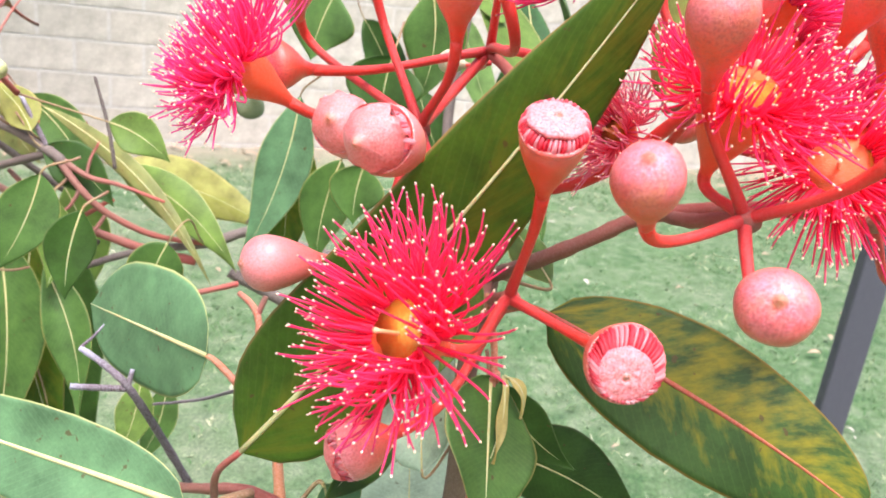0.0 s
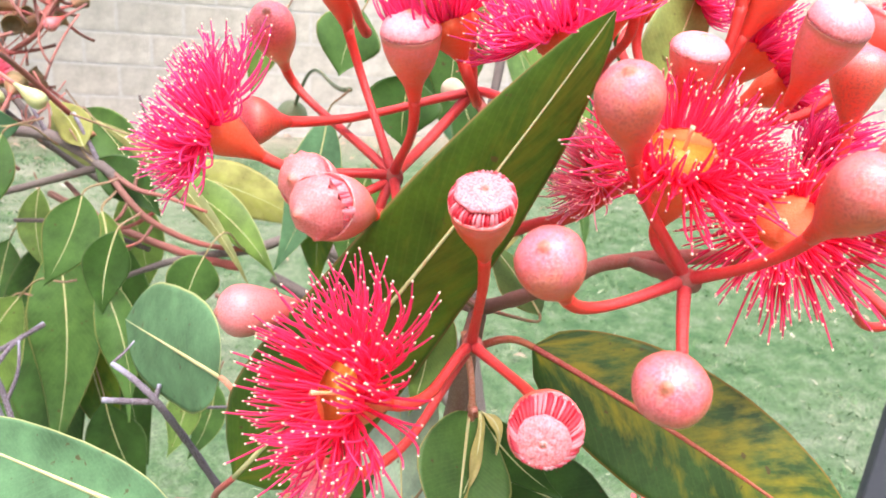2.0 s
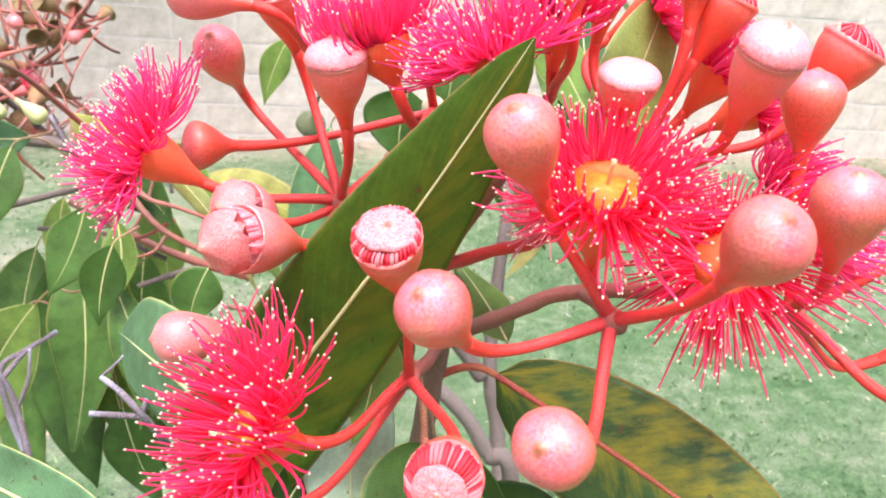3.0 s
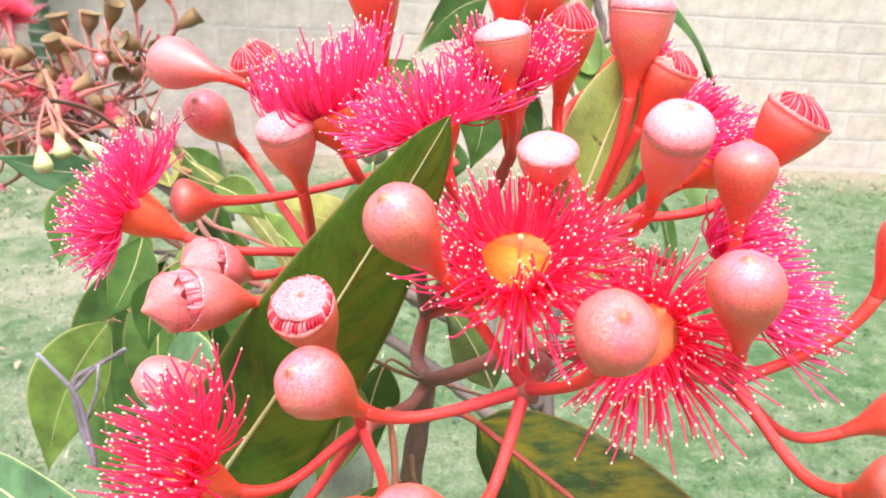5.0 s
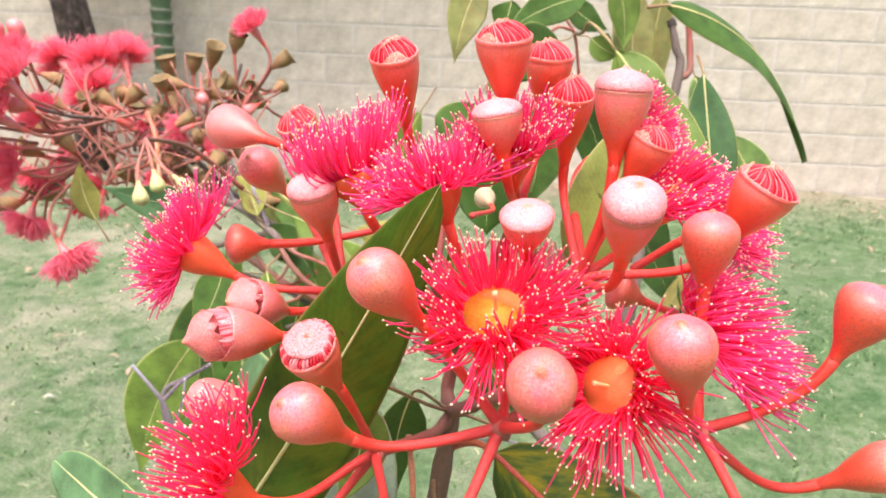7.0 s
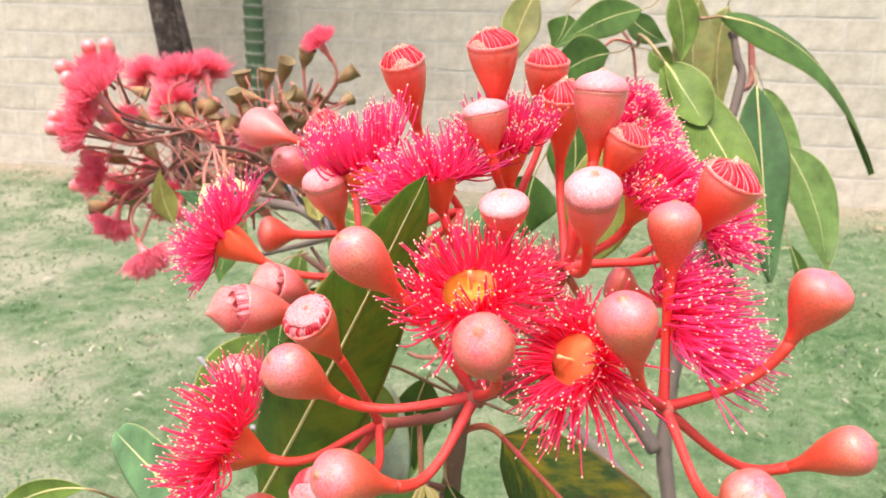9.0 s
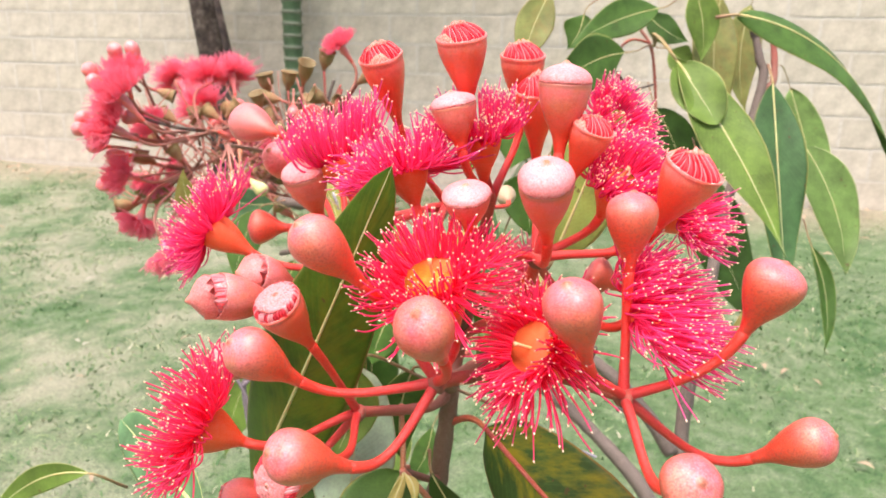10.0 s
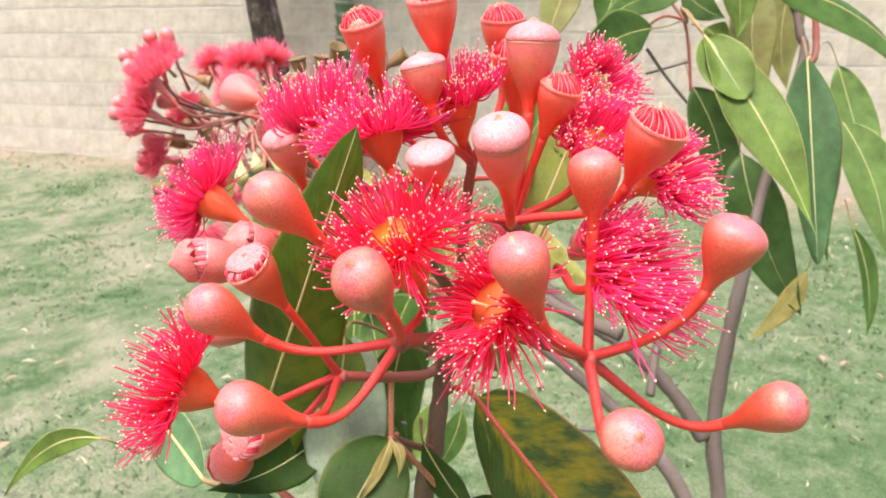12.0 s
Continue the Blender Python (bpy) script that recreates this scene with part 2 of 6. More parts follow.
filament_red = filament("filament_red", (1.0, 0.035, 0.125), (1.0, 0.10, 0.31))
filament_pink = filament("filament_pink", (1.0, 0.060, 0.265), (1.0, 0.17, 0.52))
filament_old = filament("filament_old", (1.0, 0.21, 0.32), (1.0, 0.46, 0.58))
style_pale = skin("style_pale", [(0.0, (0.93, 0.40, 0.12)), (1.0, (0.92, 0.52, 0.28))], amount=0.0)
anther_cream = skin("anther_cream", [(0.0, (0.90, 0.62, 0.46)), (1.0, (0.92, 0.68, 0.48))], amount=0.0)
stamen_fold = filament("stamen_fold", (0.92, 0.02, 0.07), (1.0, 0.70, 0.72))
fold_pink = skin("fold_pink", [(0.0, (0.90, 0.14, 0.17)), (1.0, (0.92, 0.30, 0.33))], amount=0.5, speck=(0.97, 0.62, 0.62), dusk=0.3)
fold_red = filament("fold_red", (0.84, 0.02, 0.05), (0.92, 0.05, 0.10))
dry_brown = skin("dry_brown", [(0.0, (0.55, 0.12, 0.03)), (1.0, (0.40, 0.10, 0.03))], amount=0.2, rough=0.7)
brown_stem = skin("brown_stem", [(0.0, (0.20, 0.09, 0.06)), (0.5, (0.30, 0.10, 0.07)), (1.0, (0.42, 0.07, 0.05))], speck=(0.5, 0.4, 0.35), amount=0.12, rough=0.65, sss=0.0)
twig_pink = skin("twig_pink", [(0.0, (0.26, 0.10, 0.075)), (0.5, (0.40, 0.14, 0.10)), (1.0, (0.48, 0.16, 0.12))], speck=(0.6, 0.42, 0.34), amount=0.2, rough=0.65)
bark = skin("bark", [(0.0, (0.095, 0.072, 0.062)), (0.5, (0.135, 0.104, 0.088)), (1.0, (0.10, 0.072, 0.062))], speck=(0.38, 0.30, 0.25), amount=0.4, rough=0.85, sss=0.0)
stem_olive = skin("stem_olive", [(0.0, (0.13, 0.085, 0.055)), (0.5, (0.17, 0.115, 0.065)), (1.0, (0.20, 0.11, 0.07))], speck=(0.40, 0.30, 0.22), amount=0.25, rough=0.8, sss=0.0)
dead_wood = skin("dead_wood", [(0.0, (0.085, 0.05, 0.055)), (0.7, (0.13, 0.095, 0.11)), (1.0, (0.36, 0.35, 0.42))], speck=(0.5, 0.47, 0.5), amount=0.4, rough=0.85, sss=0.0)
trunk_dark = skin("trunk_dark", [(0.0, (0.04, 0.03, 0.024)), (0.5, (0.065, 0.048, 0.038)), (1.0, (0.05, 0.036, 0.03))], speck=(0.22, 0.20, 0.17), amount=0.15, rough=0.9, sss=0.0)
capsule_skin = skin("capsule_skin", [(0.0, (0.38, 0.13, 0.07)), (0.5, (0.24, 0.14, 0.05)), (1.0, (0.17, 0.115, 0.045))], speck=(0.5, 0.4, 0.2), amount=0.4, rough=0.7)
nut_green = skin("nut_green", [(0.0, (0.10, 0.12, 0.04)), (1.0, (0.08, 0.13, 0.05))], amount=0.1)
bud_cream = skin("bud_cream", [(0.0, (0.45, 0.30, 0.18)), (1.0, (0.66, 0.55, 0.36))], amount=0.1)
green_bud = skin("green_bud", [(0.0, (0.50, 0.45, 0.18)), (0.6, (0.50, 0.52, 0.20)), (1.0, (0.40, 0.20, 0.10))], amount=0.2)


def leaf_material(name, face, vein, edge, blotch=None, blotch_amount=0.0, gloss=0.5):
    """Leaf blade: side veins, pale midrib zone, thin coloured margin, blotches."""
    m, nodes, links, bsdf = material(name)
    uv = nodes.new("ShaderNodeUVMap")
    sep = nodes.new("ShaderNodeSeparateXYZ")
    links.new(uv.outputs[0], sep.inputs[0])

    def calc(op, a, b=None, c=None):
        n = nodes.new("ShaderNodeMath")
        n.operation = op
        for i, val in enumerate((a, b, c)):
            if val is None:
                continue
            if isinstance(val, (int, float)):
                n.inputs[i].default_value = val
            else:
                links.new(val, n.inputs[i])
        return n.outputs[0]

    off = calc("ABSOLUTE", calc("MULTIPLY_ADD", sep.outputs[0], 2.0, -1.0))
    big = noise_of(nodes, links, 45, 4)
    small = noise_of(nodes, links, 900, 4, 0.7)
    veins = calc("SINE", calc("MULTIPLY", calc("ADD", calc("MULTIPLY_ADD", off, -0.20, sep.outputs[1]), calc("MULTIPLY", big.outputs[0], 0.02)), 190.0))
    vmask = calc("MULTIPLY", calc("SMOOTH_MIN", calc("MAXIMUM", calc("SUBTRACT", veins, 0.75), 0.0), 0.2, 0.1), 0.9)
    dark = tuple(c * 0.62 for c in face)
    br = ramp(nodes, [(0.32, dark), (0.68, tuple(min(1, c * 1.3) for c in face))])
    links.new(big.outputs[0], br.inputs[0])
    col = mixed(nodes, links, br.outputs[0], vein, vmask)
    sm = ramp(nodes, [(0.35, (0.8, 0.8, 0.8)), (0.7, (1.15, 1.15, 1.15))])
    links.new(small.outputs[0], sm.inputs[0])
    col = mixed(nodes, links, col, sm.outputs[0], 0.6, "MULTIPLY")
    if blotch:
        # stains run out along the side veins
        streak = nodes.new("ShaderNodeCombineXYZ")
        links.new(calc("MULTIPLY", sep.outputs[0], 4.0), streak.inputs[0])
        links.new(calc("MULTIPLY", calc("MULTIPLY_ADD", off, -0.16, sep.outputs[1]), 14.0), streak.inputs[1])
        bn = nodes.new("ShaderNodeTexNoise")
        bn.inputs["Scale"].default_value, bn.inputs["Detail"].default_value, bn.inputs["Roughness"].default_value = 1.0, 6, 0.6
        links.new(streak.outputs[0], bn.inputs["Vector"])
        inward = calc("ADD", calc("MULTIPLY_ADD", off, -0.20, -0.02), calc("MULTIPLY", sep.outputs[0], 0.20))
        b2 = ramp(nodes, [(0.44, (0, 0, 0)), (0.66, (blotch_amount,) * 3)])
        links.new(calc("ADD", bn.outputs[0], inward), b2.inputs[0])
        col = mixed(nodes, links, col, blotch, b2.outputs[0])
    spots = noise_of(nodes, links, 260, 2, 0.5)
    sr = ramp(nodes, [(0.70, (0, 0, 0)), (0.74, (0.75, 0.75, 0.75))])
    links.new(spots.outputs[0], sr.inputs[0])
    col = mixed(nodes, links, col, (0.10, 0.06, 0.02), sr.outputs[0])
    er = ramp(nodes, [(0.955, (0, 0, 0)), (0.985, (1, 1, 1))])
    links.new(off, er.inputs[0])
    col = mixed(nodes, links, col, edge, er.outputs[0])
    links.new(col, bsdf.inputs["Base Color"])
    bsdf.inputs["Roughness"].default_value = gloss
    bsdf.inputs["Specular IOR Level"].default_value = 0.30
    tr = nodes.new("ShaderNodeBsdfTranslucent")
    tint = mixed(nodes, links, col, (0.9, 1.0, 0.25), 0.5, "MULTIPLY")
    links.new(tint, tr.inputs[0])
    mix = nodes.new("ShaderNodeMixShader")
    mix.inputs[0].default_value = 0.22
    links.new(bsdf.outputs[0], mix.inputs[1])
    links.new(tr.outputs[0], mix.inputs[2])
    links.new(mix.outputs[0], nodes["Material Output"].inputs[0])
    bumped(nodes, links, bsdf, calc("ADD", calc("MULTIPLY", vmask, -1.0), calc("MULTIPLY", small.outputs[0], 0.35)), 0.3, 0.0003)
    return m


leaf_deep = leaf_material("leaf_deep", (0.070, 0.142, 0.009), (0.13, 0.20, 0.03), (0.25, 0.17, 0.05), (0.19, 0.19, 0.012), 0.5)
leaf_stained = leaf_material("leaf_stained", (0.048, 0.10, 0.018), (0.10, 0.17, 0.03), (0.25, 0.16, 0.03), (0.33, 0.28, 0.012), 0.72)
leaf_light = leaf_material("leaf_light", (0.135, 0.225, 0.055), (0.21, 0.30, 0.11), (0.5, 0.5, 0.25))
leaf_lime = leaf_material("leaf_lime", (0.33, 0.43, 0.10), (0.40, 0.50, 0.17), (0.5, 0.5, 0.2))
leaf_mint = leaf_material("leaf_mint", (0.54, 0.69, 0.49), (0.60, 0.73, 0.55), (0.5, 0.5, 0.3))
leaf_grey = leaf_material("leaf_grey", (0.125, 0.245, 0.108), (0.18, 0.31, 0.14), (0.40, 0.42, 0.16))
leaf_mid = leaf_material("leaf_mid", (0.082, 0.165, 0.032), (0.14, 0.24, 0.06), (0.28, 0.26, 0.07))
leaf_blue = leaf_material("leaf_blue", (0.060, 0.135, 0.044), (0.11, 0.21, 0.075), (0.28, 0.26, 0.07))
leaf_pale = leaf_material("leaf_pale", (0.145, 0.230, 0.040), (0.22, 0.31, 0.09), (0.42, 0.40, 0.14))
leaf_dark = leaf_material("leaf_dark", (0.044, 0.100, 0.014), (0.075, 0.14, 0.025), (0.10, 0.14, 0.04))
leaf_yellow = leaf_material("leaf_yellow", (0.33, 0.32, 0.085), (0.42, 0.40, 0.13), (0.4, 0.3, 0.06), (0.30, 0.32, 0.05), 0.6)
leaf_straw = leaf_material("leaf_straw", (0.46, 0.39, 0.12), (0.52, 0.46, 0.20), (0.4, 0.3, 0.06))
leaf_olive = leaf_material("leaf_olive", (0.22, 0.24, 0.07), (0.28, 0.3, 0.1), (0.35, 0.25, 0.1), (0.35, 0.12, 0.04), 0.2)
rib_pale = skin("rib_pale", [(0.0, (0.54, 0.50, 0.20)), (1.0, (0.48, 0.50, 0.22))], amount=0.1, rough=0.5)
rib_red = skin("rib_red", [(0.0, (0.40, 0.05, 0.03)), (1.0, (0.45, 0.12, 0.03))], amount=0.1, rough=0.5)
petiole_brown = skin("petiole_brown", [(0.0, (0.22, 0.11, 0.055)), (1.0, (0.32, 0.24, 0.09))], amount=0.1, rough=0.6)
petiole_orange = skin("petiole_orange", [(0.0, (0.45, 0.12, 0.06)), (1.0, (0.55, 0.22, 0.09))], amount=0.2, rough=0.5)


GROUND, WALL_Y, WALL_SLOPE = 0.20, -0.45, 0.12


def ground_material():
    m, nodes, links, bsdf = material("lawn_soil")
    big = noise_of(nodes, links, 1.3, 4)
    mid = noise_of(nodes, links, 14, 5, 0.7)
    fine = noise_of(nodes, links, 130, 4, 0.7)
    a = ramp(nodes, [(0.38, (0.041, 0.106, 0.031)), (0.5, (0.081, 0.152, 0.054)), (0.60, (0.147, 0.190, 0.108))])
    links.new(big.outputs[0], a.inputs[0])
    b = ramp(nodes, [(0.36, (0.034, 0.093, 0.027)), (0.50, (0.093, 0.156, 0.063)), (0.62, (0.199, 0.240, 0.146))])
    links.new(mid.outputs[0], b.inputs[0])
    col = mixed(nodes, links, a.outputs[0], b.outputs[0], 0.6)
    place = nodes.new("ShaderNodeNewGeometry")
    split = nodes.new("ShaderNodeSeparateXYZ")
    links.new(place.outputs["Position"], split.inputs[0])
    drier = nodes.new("ShaderNodeMapRange")
    links.new(split.outputs[0], drier.inputs[0])
    drier.inputs[1].default_value, drier.inputs[2].default_value = 0.6, -1.6
    worn = noise_of(nodes, links, 2.6, 5, 0.65)
    wr = ramp(nodes, [(0.40, (0.05, 0.05, 0.05)), (0.62, (0.85, 0.85, 0.85))])
    links.new(worn.outputs[0], wr.inputs[0])
    both = nodes.new("ShaderNodeMath")
    both.operation = "MULTIPLY"
    links.new(drier.outputs[0], both.inputs[0])
    links.new(wr.outputs[0], both.inputs[1])
    col = mixed(nodes, links, col, (0.295, 0.285, 0.21), both.outputs[0])
    # bare earth along the foot of the wall
    gap = nodes.new("ShaderNodeMath")
    gap.operation = "MULTIPLY_ADD"
    links.new(split.outputs[0], gap.inputs[0])
    gap.inputs[1].default_value = -WALL_SLOPE
    links.new(split.outputs[1], gap.inputs[2])
    bare = nodes.new("ShaderNodeMapRange")
    links.new(gap.outputs[0], bare.inputs[0])
    bare.inputs[1].default_value, bare.inputs[2].default_value = WALL_Y - 0.85, WALL_Y - 0.15
    bare.inputs[4].default_value = 0.8
    col = mixed(nodes, links, col, (0.30, 0.255, 0.19), bare.outputs[0])
    c = ramp(nodes, [(0.35, (0.4, 0.42, 0.4)), (0.65, (1.45, 1.4, 1.35))])
    links.new(fine.outputs[0], c.inputs[0])
    col = mixed(nodes, links, col, c.outputs[0], 0.8, "MULTIPLY")
    links.new(col, bsdf.inputs["Base Color"])
    bsdf.inputs["Roughness"].default_value = 0.95
    bumped(nodes, links, bsdf, fine.outputs[0], 0.6, 0.01)
    return m


def block_material():
    m, nodes, links, bsdf = material("split_block")
    info = nodes.new("ShaderNodeObjectInfo")
    rnd = ramp(nodes, [(0.0, (0.50, 0.462, 0.388)), (0.5, (0.565, 0.522, 0.445)), (1.0, (0.525, 0.48, 0.40))])
    links.new(info.outputs["Random"], rnd.inputs[0])
    big = noise_of(nodes, links, 9, 4)
    fine = noise_of(nodes, links, 90, 5, 0.7)
    br = ramp(nodes, [(0.35, (0.84, 0.83, 0.80)), (0.7, (1.16, 1.15, 1.14))])
    links.new(big.outputs[0], br.inputs[0])
    fr = ramp(nodes, [(0.3, (0.85, 0.84, 0.82)), (0.7, (1.1, 1.1, 1.1))])
    links.new(fine.outputs[0], fr.inputs[0])
    col = mixed(nodes, links, rnd.outputs[0], br.outputs[0], 1.0, "MULTIPLY")
    col = mixed(nodes, links, col, fr.outputs[0], 0.8, "MULTIPLY")
    links.new(col, bsdf.inputs["Base Color"])
    bsdf.inputs["Roughness"].default_value = 0.92
    bumped(nodes, links, bsdf, fine.outputs[0], 0.5, 0.008)
    return m


def mortar_material():
    m, nodes, links, bsdf = material("mortar")
    n = noise_of(nodes, links, 30, 5, 0.7)
    r = ramp(nodes, [(0.34, (0.49, 0.45, 0.385)), (0.72, (0.62, 0.59, 0.535))])
    links.new(n.outputs[0], r.inputs[0])
    links.new(r.outputs[0], bsdf.inputs["Base Color"])
    bsdf.inputs["Roughness"].default_value = 0.95
    return m


lawn_soil, split_block, mortar = ground_material(), block_material(), mortar_material()


# ---- ground and wall ----


def height(x, y):
    """Height of the lawn."""
    return GROUND - 0.01 + (0.05 * noise.noise((x * 0.5, y * 0.5, 0)) + 0.02 * noise.noise((x * 2.1, y * 2.1, 3)) if abs(x) < 15 and -9 < y < 2 else 0.0)


def ground():
    s = Shape()
    xs = [-400, -60, -20] + [-12 + 0.25 * i for i in range(97)] + [20, 60, 400]
    ys = [-400, -60, -20] + [-9 + 0.25 * i for i in range(45)] + [8, 60, 400]
    for y in ys:
        for x in xs:
            s.v.append(Vector((x, y, height(x, y))))
            s.uv.append((x, y))
    w = len(xs)
    for j in range(len(ys) - 1):
        for i in range(w - 1):
            s.f.append((j * w + i, j * w + i + 1, (j + 1) * w + i + 1, (j + 1) * w + i))
    ob = new("ground", s.mesh("ground"))
    ob.data.materials.append(lawn_soil)
    return tagged(ob, "patchy pale green lawn with bare dry soil", "lawn", kind="structure")


ground()


def box(s, x0, x1, y0, y1, z0, z1):
    b = len(s.v)
    for x, y, z in ((x0, y0, z0), (x1, y0, z0), (x1, y1, z0), (x0, y1, z0), (x0, y0, z1), (x1, y0, z1), (x1, y1, z1), (x0, y1, z1)):
        s.v.append(Vector((x, y, z)))
        s.uv.append((x, z))
    for f in ((0, 3, 2, 1), (4, 5, 6, 7), (0, 1, 5, 4), (1, 2, 6, 5), (2, 3, 7, 6), (3, 0, 4, 7)):
        s.f.append(tuple(b + i for i in f))


wall_core = Shape()
box(wall_core, -13.0, 11.0, -0.0015, 0.20, -0.3, 2.2)
wall_north = new("wall_north", wall_core.mesh("wall_north", smooth=False))
wall_north.data.materials.append(mortar)
wall_north.location, wall_north.rotation_euler = (0, WALL_Y, GROUND), (0, 0, math.atan(WALL_SLOPE))
tagged(wall_north, "long boundary wall of cream rough-faced concrete blocks", "wall", kind="structure")


# ---- plant builders ----
def bud_profile(kind, length, r, rn):
    """Rows of (height, radius) from the neck up, for the closed bud or the cup of an opening one."""
    if kind == "closed":
        rows = [(0, rn), (0.08, rn * 1.2), (0.2, r * 0.37), (0.34, r * 0.60), (0.48, r * 0.81), (0.61, r * 0.95), (0.72, r), (0.82, r * 0.93), (0.90, r * 0.71), (0.945, r * 0.45), (0.966, r * 0.24), (0.985, r * 0.13), (1.0, r * 0.04)]
    elif kind == "pear":
        rows = [(0, rn), (0.08, rn * 1.2), (0.2, r * 0.36), (0.36, r * 0.64), (0.52, r * 0.86), (0.68, r * 0.98), (0.76, r)]
    else:
        rows = [(0, rn), (0.1, rn * 1.25), (0.28, r * 0.44), (0.5, r * 0.69), (0.7, r * 0.88), (0.84, r * 0.97), (0.92, r * 0.975), (0.965, r * 1.02), (1.0, r * 1.0)]
    return [(h * length, q) for h, q in rows]


def bud(kind, tip, neck, node, dia, label, bow=(0, 0, 0), cap_tilt=0.0, lean=(0, 0, 0), lid_size=1.0, lid_rise=1.0, squat=False, lift=0.32, longer=1.0, group="buds of the flower cluster"):
    """A flower bud on its stalk. kinds: closed, pear (pale pointed lid), capped (flat loose lid), split (lid gone, stamens folded in), ajar (blunt lid tipped open)."""
    tip, neck, node = Vector(tip), Vector(neck), Vector(node)
    rnd = random.Random(int(abs(tip.x * 7e4 + tip.z * 3e4)))
    neck = tip + (neck - tip) * longer
    axis = (tip - neck).normalized()
    length, r, rn = (tip - neck).length, dia / 2, min(0.0017, dia * 0.12)
    ob = thing("flower_bud", node, label, "flower bud", group)
    s = Shape()
    ph = rnd.random() * 6

    def wob(a, t):
        return 1 + 0.025 * math.sin(2 * a + ph) + 0.012 * math.sin(5 * a + ph * 2)

    if kind == "ajar":
        rim = length * 0.74
        rows = [(0, rn), (0.06, rn * 1.4), (0.17, r * 0.48), (0.34, r * 0.76), (0.50, r * 0.94), (0.66, r * 1.0), (0.74, r * 0.97)]
        s.turned(neck, axis, smooth_rows([(q * length, w) for q, w in rows], 22) + [(rim * 0.99, r * 0.9), (rim * 0.94, r * 0.78), (rim * 0.98, r * 0.3), (rim, r * 0.04)], 28, lambda a, t: wob(a, t) + (0.02 * math.sin(9 * a + ph) if t > 0.7 else 0))
        base = part("hypanthium", s, ajar_skin, ob)
        gape = Vector(lean)
        gape = (gape - axis * gape.dot(axis)).normalized()
        hinge = axis.cross(gape).normalized()
        pivot = neck + axis * rim - gape * r * 0.9
        turn = Matrix.Rotation(-lift, 3, hinge)
        if ((turn @ axis) - axis).dot(gape) > 0:
            turn = Matrix.Rotation(lift, 3, hinge)
        h = length - rim
        lid = Shape().turned(neck + axis * rim, axis, smooth_rows([(-0.06 * h, r * 0.90), (0.0, r * 0.955), (0.28 * h, r * 0.86), (0.52 * h, r * 0.68), (0.72 * h, r * 0.44), (0.86 * h, r * 0.24), (1.0 * h, r * 0.12), (1.1 * h, r * 0.02)], 22), 28,
                             lambda a, t: 1 + 0.03 * math.sin(2 * a + ph) + 0.03 * math.sin(7 * a + ph) * (1 - t))
        for v in range(len(lid.v)):
            low = max(0.0, 1 - (lid.v[v] - neck - axis * rim).dot(axis) / (0.45 * h))
            lid.v[v] = lid.v[v] + axis * h * 0.55 * low * noise.noise(lid.v[v] * 420) + (lid.v[v] - neck).cross(axis) * 0.3 * low * noise.noise(lid.v[v] * 600)
        lid.v = [pivot + turn @ (p - pivot) for p in lid.v]
        part("operculum", lid, ajar_lid, ob, "blunt pink lid tipped open")
        fold = Shape()
        for k in range(96):
            a = 2 * math.pi * k / 96 + rnd.gauss(0, 0.06)
            d = gape * math.cos(a) + hinge * math.sin(a)
            p0 = neck + axis * rim * 0.95 + d * r * 0.79
            p2 = pivot + turn @ (neck + axis * (rim + h * 0.12) + d * r * 0.74 - pivot)
            size = r * 0.042 * rnd.uniform(0.5, 1.6)
            fold.tube(curve(p0, p2, (p0 + p2) / 2 + d * r * rnd.uniform(-0.05, 0.2) + hinge * r * rnd.gauss(0, 0.22), n=6), [size * 1.1 * q for q in (0.8, 1, 1.1, 1.1, 1, 0.9, 0.6)], 6, True, 0.25 if k % 2 else 0.8, 0.7 if k % 2 else 1.0)
        part("stamen_whorl", fold, stamen_fold, base, "red and white stamens in the gap", kind="stuff")
        half = (axis + (turn @ axis)).normalized()
        bed = Shape().turned(neck + axis * rim * 0.90, half, smooth_rows([(0, r * 0.86), (0.12 * h, r * 0.88), (0.5 * h, r * 0.84), (0.8 * h, r * 0.6), (0.95 * h, r * 0.05)], 14), 28, lambda a, t: 1 + 0.03 * math.sin(11 * a + ph) + 0.025 * math.sin(23 * a))
        part("stamen_bed", bed, fold_pink, base, "pink mass of folded stamens")
        part("rim", Shape().tube([neck + axis * rim + (gape * math.cos(a) + hinge * math.sin(a)) * r * 0.96 for a in [2 * math.pi * k / 30 for k in range(31)]], [r * 0.028 * rnd.uniform(0.6, 1.4) for _ in range(31)], 6), rim_pale, base, "pale crumbling rim")
    elif kind == "closed":
        s.turned(neck, axis, smooth_rows(bud_profile(kind, length, r, rn), 30), 28, wob)
        part("body", s, bud_skin, ob)
    elif kind == "pear":
        s.turned(neck, axis, smooth_rows(bud_profile(kind, length, r, rn), 24), 28, wob)
        base = part("hypanthium", s, cup_skin, ob)
        lid = Shape()
        h = length * (0.93 if squat else 1.0)
        lid.turned(neck, axis, smooth_rows([(0.762 * h, r * 0.985), (0.785 * h, r * 1.008), (0.82 * h, r * 0.985), (0.865 * h, r * 0.90), (0.905 * h, r * 0.74), (0.937 * h, r * 0.52), (0.957 * h, r * 0.30), (0.972 * h, r * 0.17), (0.99 * h, r * 0.11), (1.005 * h, r * 0.02)], 28), 28,
                   lambda a, t: wob(a, t) + (0.012 * math.sin(17 * a + ph) if t < 0.3 else 0))
        part("operculum", lid, cap_skin, ob, "pale pink pointed lid")
        side = axis.orthogonal().normalized()
        up = axis.cross(side)
        ring, wide = [], []
